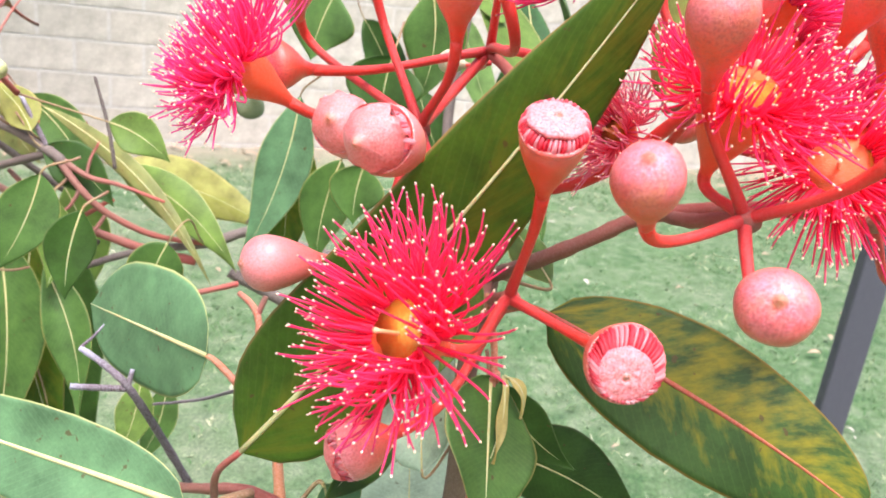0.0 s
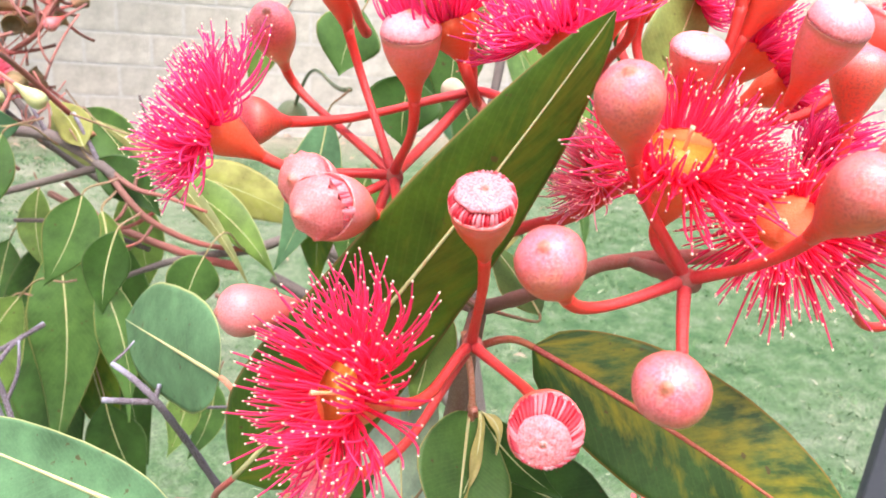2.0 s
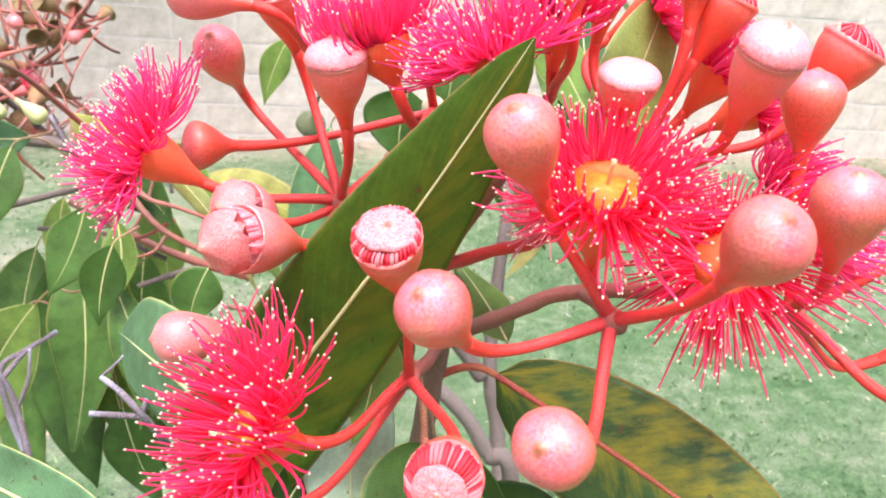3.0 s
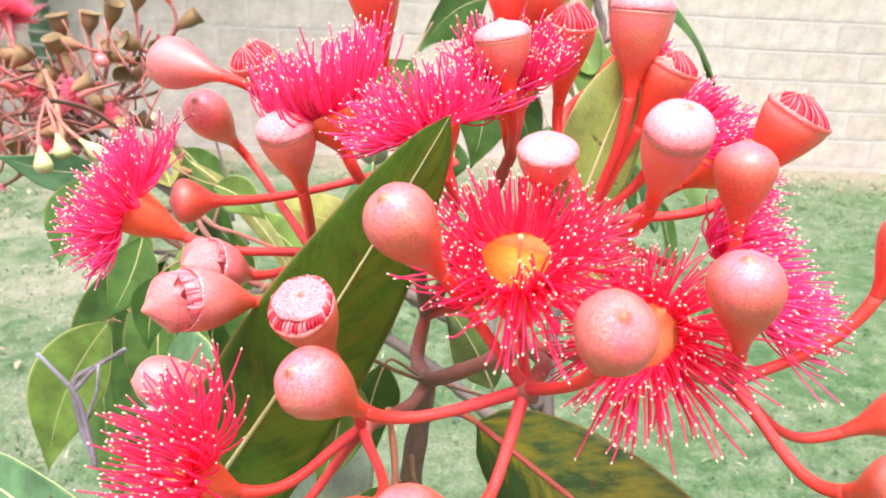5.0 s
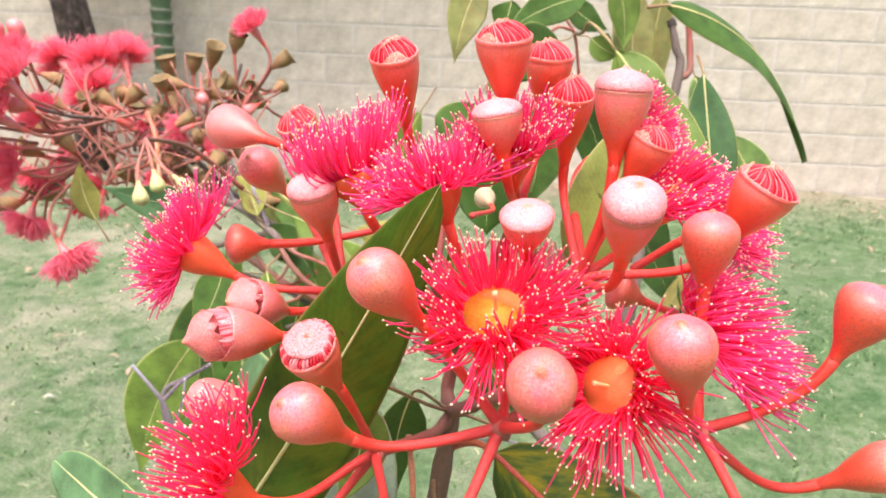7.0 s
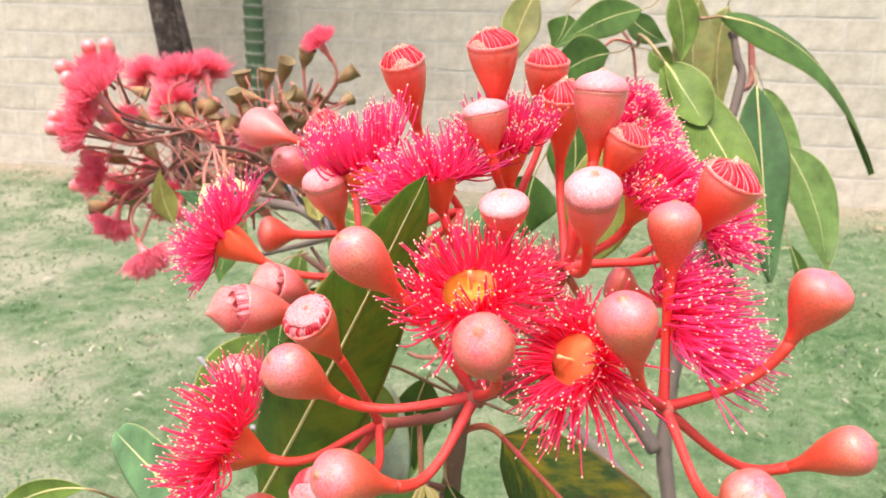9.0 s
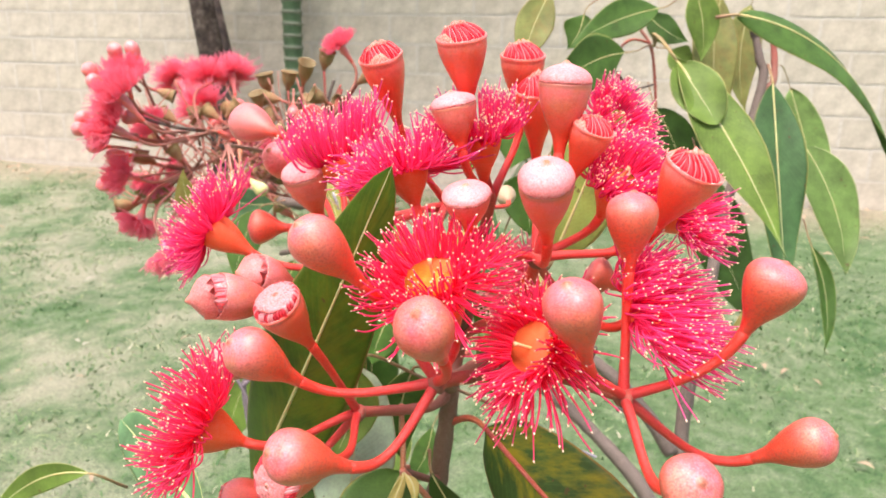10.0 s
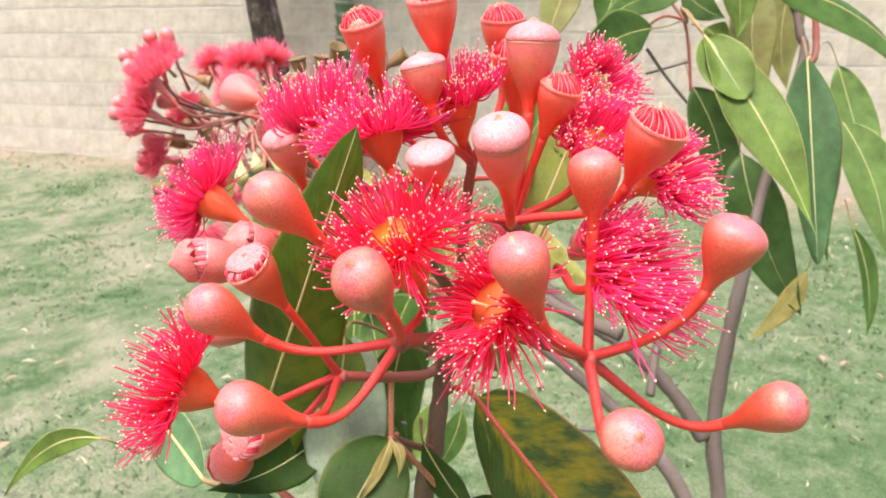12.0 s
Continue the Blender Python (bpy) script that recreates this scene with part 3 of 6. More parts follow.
        for k in range(49):
            a = 2 * math.pi * k / 48
            ring.append(neck + axis * (h * 0.775 + length * 0.012 * noise.noise((math.cos(a) * 2.3 + ph, math.sin(a) * 2.3, 1))) + (side * math.cos(a) + up * math.sin(a)) * r * 1.003 * wob(a, 1))
            wide.append(r * (0.004 + 0.06 * max(0.0, noise.noise((math.cos(a) * 3 + ph, math.sin(a) * 3, 5)) - 0.12)))
        part("seam", Shape().tube(ring, wide, 6, False), seam_brown, base, "ragged brown crack under the lid")
    else:
        cup = length * (0.87 if kind == "capped" else 0.86)
        rows = smooth_rows(bud_profile(kind, cup, r, rn), 24) + [(cup * 0.985, r * 0.90), (cup * 0.95, r * 0.80), (cup * (1.02 if kind == "split" else 0.9), r * 0.35), (cup * (1.04 if kind == "split" else 0.9), r * 0.05)]
        s.turned(neck, axis, rows, 28, lambda a, t: wob(a, t) + (0.015 * math.sin(13 * a + ph) if t > 0.8 else 0))
        base = part("hypanthium", s, cup_skin, ob)
        side = axis.orthogonal().normalized()
        up = axis.cross(side)
        shift = Vector((0, 0, 0))
        if cap_tilt:
            toward = Vector(lean)
            shift = (toward - axis * toward.dot(axis)).normalized() * cap_tilt * r
        fold, cushion = Shape(), Shape()
        n, steps = 44, 7
        tear = Vector((math.cos(ph), math.sin(ph), 0.2))
        tear = (tear - axis * tear.dot(axis)).normalized()

        def crest_at(q):
            return neck + axis * (cup + length * (0.155 - 0.12 * q * q)) + side * r * q + tear * r * 0.14

        for k in range(n):
            a = 2 * math.pi * (k + (0 if kind == "capped" else rnd.gauss(0, 0.22))) / n
            d = side * math.cos(a) + up * math.sin(a)
            e = rnd.uniform(0.75, 1.25)
            if kind == "capped":
                p0, p1, p2 = neck + axis * cup * 0.95 + d * r * 0.90, neck + axis * (cup + length * 0.055 * e) + d * r * 0.94, neck + axis * length * 0.945 + d * r * 0.72 * lid_size + shift
            else:
                slip = (side * rnd.gauss(0, 1) + up * rnd.gauss(0, 1)) * r * 0.05
                p0, p1, p2 = neck + axis * cup * 0.95 + d * r * 0.91, neck + axis * (cup + length * 0.055 * e) + d * r * 0.78, crest_at(0.42 * math.cos(a)) + d * r * 0.06 + slip
            size = r * (rnd.uniform(0.03, 0.08) if kind == "capped" else rnd.uniform(0.03, 0.065))
            pale = rnd.random() < 0.5 if kind == "capped" else k % 2 == 0
            if kind == "split" and pale:
                size *= 0.42
            line = curve(p0, p2, p1 + (p1 - (p0 + p2) / 2) * 0.5, n=steps - 1)
            fold.tube(line, [size * q for q in (0.9, 1.05, 1, 1, 0.9, 0.8, 0.5)], 6, True, 0.75 if pale else 0.0, 1.0 if pale else 0.3)
            for q in line:
                cushion.v.append(q - axis * r * 0.03 - d * r * 0.03)
                cushion.uv.append((k / n, 0.2))
        for k in range(n):
            for q in range(steps - 1):
                b0, b1 = k * steps + q, (k + 1) % n * steps + q
                cushion.f.append((b0, b1, b1 + 1, b0 + 1))
        cushion.f.append(tuple(k * steps + steps - 1 for k in range(n)))
        whorl = part("stamen_whorl", fold, stamen_fold, base, "packed red and white stamens", kind="stuff")
        part("stamen_bed", cushion, fold_red, base, "crimson mass of folded stamens")
        ragged = [r * (0.014 + 0.026 * rnd.random() ** 2) * (1 if kind == "capped" else 0.6) for _ in range(61)]
        part("rim", Shape().tube([neck + axis * (cup * 0.99 + length * 0.012 * rnd.random()) + (side * math.cos(a) + up * math.sin(a)) * r * (0.95 + 0.03 * rnd.random()) for a in [2 * math.pi * k / 60 for k in range(61)]], ragged, 6), rim_pale, base, "pale crumbling rim")
        if kind == "capped":
            tilt = (axis + shift.normalized() * 0.16).normalized() if cap_tilt else axis
            foot = neck + axis * length * 0.925 + shift
            h, q = length * 0.055 * lid_rise, r * 0.80 * lid_size
            lid = Shape().turned(foot, tilt, smooth_rows([(-0.25 * h, q * 0.93), (0.0, q * 1.0), (0.35 * h, q * 1.0), (0.70 * h, q * 0.86), (0.92 * h, q * 0.58), (0.99 * h, q * 0.28), (0.93 * h, q * 0.16), (1.10 * h, q * 0.11), (1.22 * h, q * 0.02)], 26), 40,
                                 lambda a, t: 1 + (0.02 * math.sin(3 * a + ph) + 0.022 * math.sin(8 * a + 2 * ph) + 0.018 * math.sin(19 * a + ph) + 0.012 * math.sin(31 * a)) * (1 - t))
            for v in range(len(lid.v)):
                lid.v[v] = lid.v[v] + tilt * length * 0.010 * noise.noise(lid.v[v] * 900)
            part("operculum", lid, lid_skin, ob, "pale pink crinkled lid, coming loose")
        else:
            shard = Shape()
            m = 22
            for k in range(m + 1):
                q = -0.62 + 1.24 * k / m
                tall = length * (0.012 + 0.06 * rnd.random() ** 1.5) * (1 - 0.6 * abs(q))
                foot = crest_at(q * 0.8) - axis * r * 0.03
                crest = foot + axis * tall + tear * tall * rnd.uniform(-0.3, 0.9)
                shard.v += [foot - tear * r * 0.09, crest - tear * r * 0.02, crest + tear * r * 0.03, foot + tear * r * 0.16]
                shard.uv += [(0, 0), (0, 1), (1, 1), (1, 0)]
                if k:
                    b = 4 * k
                    shard.f += [(b - 4, b, b + 1, b - 3), (b - 3, b + 1, b + 2, b - 2), (b - 2, b + 2, b + 3, b - 1)]
            # one larger flap left on the back of the rim
            m, b0 = 12, len(shard.v)
            for k in range(m + 1):
                a = math.atan2(tear.dot(up), tear.dot(side)) + 0.55 * (2 * k / m - 1)
                d = side * math.cos(a) + up * math.sin(a)
                tall = length * 0.10 * math.sin(math.pi * k / m) * rnd.uniform(0.6, 1.1)
                foot = neck + axis * cup * 0.99 + d * r * 0.95
                crest = foot + axis * (tall + length * 0.01) - d * tall * 0.6
                shard.v += [foot, crest, crest - d * r * 0.04, foot - d * r * 0.06]
                shard.uv += [(0, 0), (0, 1), (1, 1), (1, 0)]
                if k:
                    b = b0 + 4 * k
                    shard.f += [(b - 4, b, b + 1, b - 3), (b - 3, b + 1, b + 2, b - 2), (b - 2, b + 2, b + 3, b - 1)]
            part("lid_remnant", shard, torn_coral, base, "torn coral edge where the lid broke off")
    reach = (neck - node).length
    mid1 = node + (neck - node) * 0.4 + Vector(bow)
    mid2 = neck - axis * reach * 0.38
    line = curve(node, neck + axis * length * 0.03, mid1, mid2, 16)
    part("pedicel", Shape().tube(line, [rn * (1.05 - 0.25 * math.sin(math.pi * i / 16)) for i in range(17)], 10), pedicel_skin, ob)
    return ob


def flower(centre, neck, node, dia, count, length, label, spread=(8, 95), droop=0.0, colour=None, bow=(0, 0, 0), open_disc=True, seed=1, sweep=(0, 0, 0), thick=0.00032, anthers=True, hook=1.45):
    """An open flower: cup on a stalk, orange disc with a style, and a brush of stamens that leave the rim."""
    centre, neck, node = Vector(centre), Vector(neck), Vector(node)
    rnd = random.Random(seed)
    axis = (centre - neck).normalized()
    side = axis.orthogonal().normalized()
    up = axis.cross(side)
    h, r, rn = (centre - neck).length, dia / 2, 0.0017
    ob = thing("gum_flower", node, label, "flower", "open flowers of the tree")
    s = Shape()
    rows = smooth_rows([(0, rn), (0.1 * h, rn * 1.3), (0.3 * h, r * 0.5), (0.55 * h, r * 0.80), (0.8 * h, r * 0.98), (0.95 * h, r), (1.0 * h, r * 0.97)], 22)
    s.turned(neck, axis, rows, 28)
    cup = part("hypanthium", s, flower_cup, ob)
    disc = Shape()
    disc.turned(neck, axis, smooth_rows([(1.0 * h, r * 0.96), (0.985 * h, r * 0.88), (0.96 * h, r * 0.72), (0.93 * h, r * 0.45), (0.92 * h, r * 0.1), (0.92 * h, 0.0001)], 14), 24)
    part("disc", disc, nectary, cup, "orange yellow inner disc")
    style = Shape()
    style.tube(curve(neck + axis * h * 0.83, neck + axis * (h + length * 0.30) + side * 0.0016, n=6), [0.0008, 0.0006, 0.0005, 0.0005, 0.0005, 0.0005, 0.0007], 7)
    part("style", style, style_pale, ob)
    fil, ant = Shape(), Shape()
    down = Vector((0, 0, -1))
    for k in range(int(count * 1.15)):
        a = rnd.random() * 2 * math.pi
        d = side * math.cos(a) + up * math.sin(a)
        ring = rnd.random()
        lay = radians(spread[0] + (spread[1] - spread[0]) * ring ** 0.75 + rnd.gauss(0, 6))
        ln = length * rnd.uniform(0.72, 1.08) * (0.72 + 0.28 * ring)
        if open_disc and rnd.random() < 0.24:
            lay, ln = radians(rnd.uniform(2, 32)), length * rnd.uniform(0.35, 0.75)
        p0 = neck + axis * h * (0.985 + 0.02 * (1 - ring)) + d * r * (0.84 + 0.14 * ring)
        curl = radians(rnd.uniform(2, 48)) * (1 if rnd.random() < 0.95 else -0.7) * hook
        turn = axis.cross(d) * rnd.gauss(0, 0.10)

        def toward(ang):
            ang = min(max(ang, radians(6)), radians(118))
            return axis * math.cos(ang) + d * math.sin(ang) + turn

        jig = Vector((rnd.gauss(0, 1), rnd.gauss(0, 1), rnd.gauss(0, 1))) * ln * 0.04
        p1 = p0 + toward(lay + curl) * ln * 0.36
        p2 = p1 + toward(lay) * ln * 0.34 + down * droop * ln * 0.4 + Vector(sweep) * ln * 0.4
        p3 = p2 + toward(lay - curl) * ln * 0.34 + down * droop * ln * rnd.uniform(0.3, 0.9) + jig + Vector(sweep) * ln * 0.6
        line = curve(p0, p3, p1, p2, 7)
        fil.tube(line, [thick * q for q in (1.25, 1.15, 1.05, 1.0, 0.92, 0.85, 0.75, 0.6)], 5, False)
        if anthers:
            tipway = (line[-1] - line[-2]).normalized()
            sz = rnd.uniform(0.8, 1.25)
            ant.tube([p3 - tipway * 0.00025, p3 + tipway * 0.00015 * sz, p3 + tipway * 0.0005 * sz], [0.00014, 0.00027 * sz, 0.00012], 6)
    brush = part("stamen_brush", fil, colour or filament_red, ob, "dense brush of thin stamens", kind="stuff")
    if anthers:
        part("anther_fringe", ant, anther_cream, brush, "tiny cream pollen tips", kind="stuff")
    reach = (neck - node).length
    line = curve(node, neck + axis * h * 0.02, node + (neck - node) * 0.4 + Vector(bow), neck - axis * reach * 0.38, 14)
    part("pedicel", Shape().tube(line, [rn * (1.05 - 0.2 * math.sin(math.pi * i / 14)) for i in range(15)], 10), pedicel_skin, ob)
    return ob


def leaf(base, tip, across, width, mat, label, bend=(0, 0, 0), fold=0.12, wave=0.0, belly=0.40, blunt=0.0, petiole=None, petiole_bow=(0, 0, 0), rib=None, rib_size=0.0009, twist=0.0, name="leaf", end_curl=0.0, stalk=None, taper=1.12, full=False, base_turn=0.0, flare=0.0):
    """A leaf blade with thickness along a bent midrib, a raised midrib and a stalk. across: the direction of its width."""
    base, tip = Vector(base), Vector(tip)
    width = width or Vector(across).length
    ctrl = (base + tip) / 2 + Vector(bend) * 2
    n, m = 26, 8
    mid = curve(base, tip, ctrl, n=n)
    ob = thing(name, base, label, "leaf", "leaves of the tree")
    rnd = random.Random(int(abs(base.x * 9e4 + tip.z * 5e4)))
    ph = rnd.random() * 6
    wave = wave or 0.035
    if Vector(bend).length == 0 and not blunt:
        mid = curve(base, tip, ctrl + Vector(across).normalized() * (tip - base).length * rnd.choice((-0.16, -0.1, 0.1, 0.16)), n=n)
    s = Shape()
    rows = []
    for i, p in enumerate(mid):
        t = i / n
        way = (mid[min(i + 1, n)] - mid[max(i - 1, 0)]).normalized()
        side = Vector(across)
        side = (side - way * side.dot(way)).normalized()
        if base_turn:
            side = Matrix.Rotation(-base_turn * max(0.0, 1 - t / 0.5), 3, way) @ side
        if twist:
            side = Matrix.Rotation(twist * (t - 0.5), 3, way) @ side
        face = way.cross(side)
        lance = math.sin(math.pi * min(1, t ** (math.log(0.5) / math.log(belly)))) ** taper
        lance *= 1 - 0.15 * max(0, t - belly) / (1 - belly)
        if full and t < belly:
            lance = 1 - (1 - t / belly) ** 6
        w = lance * (1 - blunt) + blunt * math.sqrt(max(0.0, 1 - (2 * t - 1) ** 2))
        w = max(w, 0.012) * width / 2 * (1 + flare * max(0.0, 1 - t / 0.4))
        row = []
        for k in range(-m, m + 1):
            c = k / m
            lift = fold * abs(c) ** 1.5 * w + wave * width * math.sin(9 * t + ph + (2 if c > 0 else 0)) * c * c + end_curl * width * t ** 4
            row.append(p + side * c * w * (1 - 0.012 * abs(math.sin(23 * t + ph)) * (abs(c) > 0.9)) + face * lift)
        rows.append((row, face, t))
    th = 0.00018
    for sign in (1, -1):
        for row, face, t in rows:
            for j, p in enumerate(row):
                edge = 0.3 if j in (0, 2 * m) else 1.0
                s.v.append(p + face * th * sign * edge)
                s.uv.append((j / (2 * m), t))
    wd, half = 2 * m + 1, (n + 1) * (2 * m + 1)
    for i in range(n):
        for j in range(2 * m):
            a = i * wd + j
            s.f.append((a, a + 1, a + wd + 1, a + wd))
            s.f.append((half + a, half + a + wd, half + a + wd + 1, half + a + 1))
        for j in (0, 2 * m):
            a = i * wd + j
            quad = (a, a + wd, half + a + wd, half + a)
            s.f.append(quad if j == 0 else quad[::-1])
    blade = part("blade", s, mat, ob)
    part("midrib", Shape().tube([p + rows[i][1] * 0.0 for i, p in enumerate(mid)], [max(rib_size * (1 - 0.8 * (i / n) ** 1.3), 0.0001) * 0.62 for i in range(n + 1)], 8), rib or rib_pale, blade, "raised midrib")
    if petiole is not None:
        way = (mid[1] - mid[0]).normalized()
        q = Vector(petiole)
        line = curve(q, base + way * 0.001, q + (base - q) * 0.5 + Vector(petiole_bow), base - way * (base - q).length * 0.3, 10)
        part("petiole", Shape().tube(line, [rib_size * (0.9 - 0.25 * i / 10) for i in range(11)], 8), (stalk or petiole_brown) if rib is None else rib, ob)
    return ob


def stem(pts, r0, r1, mat, label, name="stem", knots=()):
    """A twig through the given points, tapering, with small uneven swellings."""
    pts = [Vector(p) for p in pts]
    line, m = [], len(pts) - 1
    for i in range(m):
        p = [pts[min(max(i + j, 0), m)] for j in (-1, 0, 1, 2)]
        for k in range(8):
            t = k / 8
            line.append(0.5 * (2 * p[1] + (p[2] - p[0]) * t + (2 * p[0] - 5 * p[1] + 4 * p[2] - p[3]) * t * t + (3 * p[1] - p[0] - 3 * p[2] + p[3]) * t ** 3))
    line.append(pts[-1])
    n = len(line) - 1
    rnd = random.Random(int(abs(pts[0].x * 8e4 + pts[-1].z * 3e4)))
    ob = new(name, Shape().tube(line, [(r0 + (r1 - r0) * i / n) * rnd.uniform(0.92, 1.1) for i in range(n + 1)], 10).mesh(name))
    ob.data.materials.append(mat)
    return tagged(ob, label, "branch")


# ---- front flower cluster: nodes ----
J1, J2, J3, J4, J6 = ((0.1076, -5.6650, 1.2526), (0.0405, -5.5928, 1.2561), (0.0635, -5.6312, 1.2168), (0.1595, -5.6475, 1.2495), (0.1237, -5.6151, 1.2783))
HUB = (0.0774, -5.5688, 1.1999)

CLOSED = "rounded salmon-pink closed flower bud on a red stalk"
PEAR = "pear-shaped orange-pink bud with a pale pointed lid"
CAPPED = "pink bud with a flat pale lid lifting off red stamens"
SPLIT = "orange-pink bud split open over folded red and white stamens"

bud("closed", (0.0609, -5.7005, 1.2724), (0.0722, -5.6839, 1.2548), J1, 0.0140, CLOSED, (0, 0, -0.003))
bud("closed", (0.0760, -5.6888, 1.3038), (0.0868, -5.6719, 1.2827), J1, 0.0141, CLOSED)
bud("closed", (0.1192, -5.7097, 1.2921), (0.1190, -5.6914, 1.2729), J1, 0.0147, CLOSED, (0, 0, -0.002))
bud("closed", (0.0819, -5.7166, 1.2524), (0.0949, -5.6975, 1.2399), J1, 0.0144, CLOSED, (0, 0, -0.006))
bud("capped", (0.0545, -5.6697, 1.2735), (0.0594, -5.6559, 1.2529), J3, 0.0158, CAPPED, cap_tilt=0.13, lean=(0.5, 0.5, 0.8), lid_size=1.06, lid_rise=1.2)
bud("capped", (0.0684, -5.6965, 1.2290), (0.0738, -5.6681, 1.2198), J3, 0.0165, CAPPED, cap_tilt=0.24, lean=(-0.3, 0, -0.9), lid_size=0.90, lid_rise=1.2)
bud("pear", (0.1090, -5.6482, 1.3103), (0.1090, -5.6413, 1.2922), J6, 0.0146, "pink bud with a flat pale lid still closed", squat=True)
bud("pear", (0.1361, -5.6612, 1.3201), (0.1343, -5.6473, 1.2939), J6, 0.0152, PEAR, (0, 0, -0.003))
bud("closed", (0.1471, -5.6808, 1.2939), (0.1521, -5.6715, 1.2697), J4, 0.0155, CLOSED)
bud("closed", (0.1567, -5.6394, 1.3098), (0.1572, -5.6400, 1.2857), J4, 0.0152, CLOSED)
bud("closed", (0.1983, -5.6473, 1.2958), (0.1901, -5.6474, 1.2747), J4, 0.0160, CLOSED, (0, 0, -0.004))
bud("closed", (0.2181, -5.6384, 1.2445), (0.1976, -5.6328, 1.2291), J4, 0.0145, CLOSED, (0, 0, -0.006))
bud("closed", (0.1836, -5.6966, 1.2563), (0.1756, -5.6827, 1.2438), J4, 0.0145, CLOSED)
bud("split", (0.1735, -5.6276, 1.3185), (0.1630, -5.6234, 1.2960), J6, 0.0172, SPLIT)
bud("split", (0.1421, -5.6205, 1.3271), (0.1345, -5.6175, 1.3075), J6, 0.0136, SPLIT)
bud("pear", (0.1314, -5.6198, 1.3439), (0.1306, -5.6203, 1.3155), J6, 0.0160, PEAR)
bud("split", (0.1163, -5.5961, 1.3371), (0.1150, -5.5870, 1.3080), J6, 0.0148, SPLIT)

pink = bud("closed", (-0.0108, -5.6222, 1.2207), (0.0108, -5.6146, 1.2194), J2, 0.0162, "pale pink closed bud with small brown marks", (0, 0, -0.004), longer=1.25)
pink.children[0].data.materials[0] = pink_skin
bud("ajar", Vector((0.0159, -5.6573, 1.2631)) + Vector((0.0005, 0, 0.0022)), Vector((0.0306, -5.6372, 1.2517)) + Vector((0, 0, 0.0055)), J2, 0.0166, "pink bud torn open on one side, red stamens showing", (0.004, 0.004, -0.006), lean=(0.3, 0.0, 1.0), lift=0.38, longer=1.15)
bud("ajar", (0.0118, -5.6250, 1.2630), (0.0215, -5.6070, 1.2530), J2, 0.0168, "pink bud half open beside a larger one", (0.004, 0.004, -0.002), lean=(0.3, -0.2, 0.9), lift=0.20, longer=1.1)
bud("ajar", (0.0158, -5.6462, 1.1761), (0.0317, -5.6490, 1.1847), J3, 0.0170, "pink bud splitting open below a flower", (0, 0, -0.004), lean=(0.3, -0.9, 0.1), lift=0.22)
bud("pear", (0.0395, -5.6266, 1.3083), (0.0431, -5.6179, 1.2840), J2, 0.0155, PEAR)
bud("closed", (0.0000, -5.5856, 1.3030), (0.0039, -5.5578, 1.2829), J2, 0.0150, CLOSED)
sideways = bud("closed", (-0.0089, -5.5929, 1.3160), (0.0169, -5.6033, 1.3128), (0.0304, -5.5794, 1.2980), 0.0155, "smooth pale pink bud lying sideways")
sideways.children[0].data.materials[0] = pink_skin
bud("split", (0.0181, -5.5863, 1.3199), (0.0245, -5.5757, 1.2986), J2, 0.0150, SPLIT)
bud("closed", (-0.0077, -5.5923, 1.2705), (0.0078, -5.5852, 1.2698), (0.0695, -5.5564, 1.2789), 0.0150, "orange-red bud half hidden behind a flower")
J8 = (0.1015, -5.5961, 1.2932)
bud("split", (0.0963, -5.6190, 1.3540), (0.0978, -5.6130, 1.3284), J8, 0.0164, SPLIT)
bud("split", (0.1074, -5.5822, 1.3475), (0.1062, -5.5770, 1.3213), J8, 0.0158, SPLIT)
bud("pear", (0.0957, -5.6251, 1.3339), (0.0994, -5.6236, 1.3146), J8, 0.0145, PEAR)
bud("split", (0.0580, -5.6000, 1.3470), (0.0612, -5.5889, 1.3175), (0.0695, -5.5564, 1.2789), 0.0165, SPLIT)
cream = bud("closed", (0.0709, -5.4728, 1.2680), (0.0785, -5.4921, 1.2680), (0.0760, -5.5335, 1.2733), 0.0105, "small cream-pink young bud behind the cluster")
bud("closed", (0.1340, -5.5775, 1.2644), (0.1468, -5.5750, 1.2584), (0.1594, -5.5723, 1.2536), 0.0150, CLOSED)
cream.children[0].data.materials[0] = bud_cream

RED_FLOWER = "open crimson gum flower with orange centre and cream-tipped stamens"
PINK_FLOWER = "open hot-pink gum flower on an orange cup"
flower((0.0249, -5.6728, 1.2249), (0.0379, -5.6653, 1.2173), J3, 0.0172, 300, 0.0252, RED_FLOWER, spread=(26, 100), sweep=(-0.04, 0, 0.06), thick=0.00034, seed=3)
flower((0.1032, -5.6600, 1.2830), (0.1061, -5.6465, 1.2592), J1, 0.0190, 350, 0.0212, "open crimson gum flower with a wide yellow centre", spread=(24, 104), thick=0.00032, seed=5)
flower((0.1343, -5.6598, 1.2662), (0.1463, -5.6433, 1.2537), J4, 0.0180, 330, 0.0198, "open crimson gum flower with drooping lower stamens", spread=(24, 100), droop=0.20, sweep=(0.10, 0.0, 0.0), thick=0.00032, seed=7)
flower((-0.0148, -5.6066, 1.2722), (0.0010, -5.6017, 1.2621), J2, 0.0145, 380, 0.0235, PINK_FLOWER, spread=(0, 92), sweep=(0.12, 0.04, 0.10), colour=filament_pink, hook=1.1, seed=9)
flower((0.1638, -5.6293, 1.2708), (0.1571, -5.6282, 1.2655), (0.1354, -5.5988, 1.2588), 0.0150, 461, 0.0235, PINK_FLOWER, spread=(8, 84), sweep=(0.25, -0.1, -0.05), droop=0.1, colour=filament_pink, seed=11)
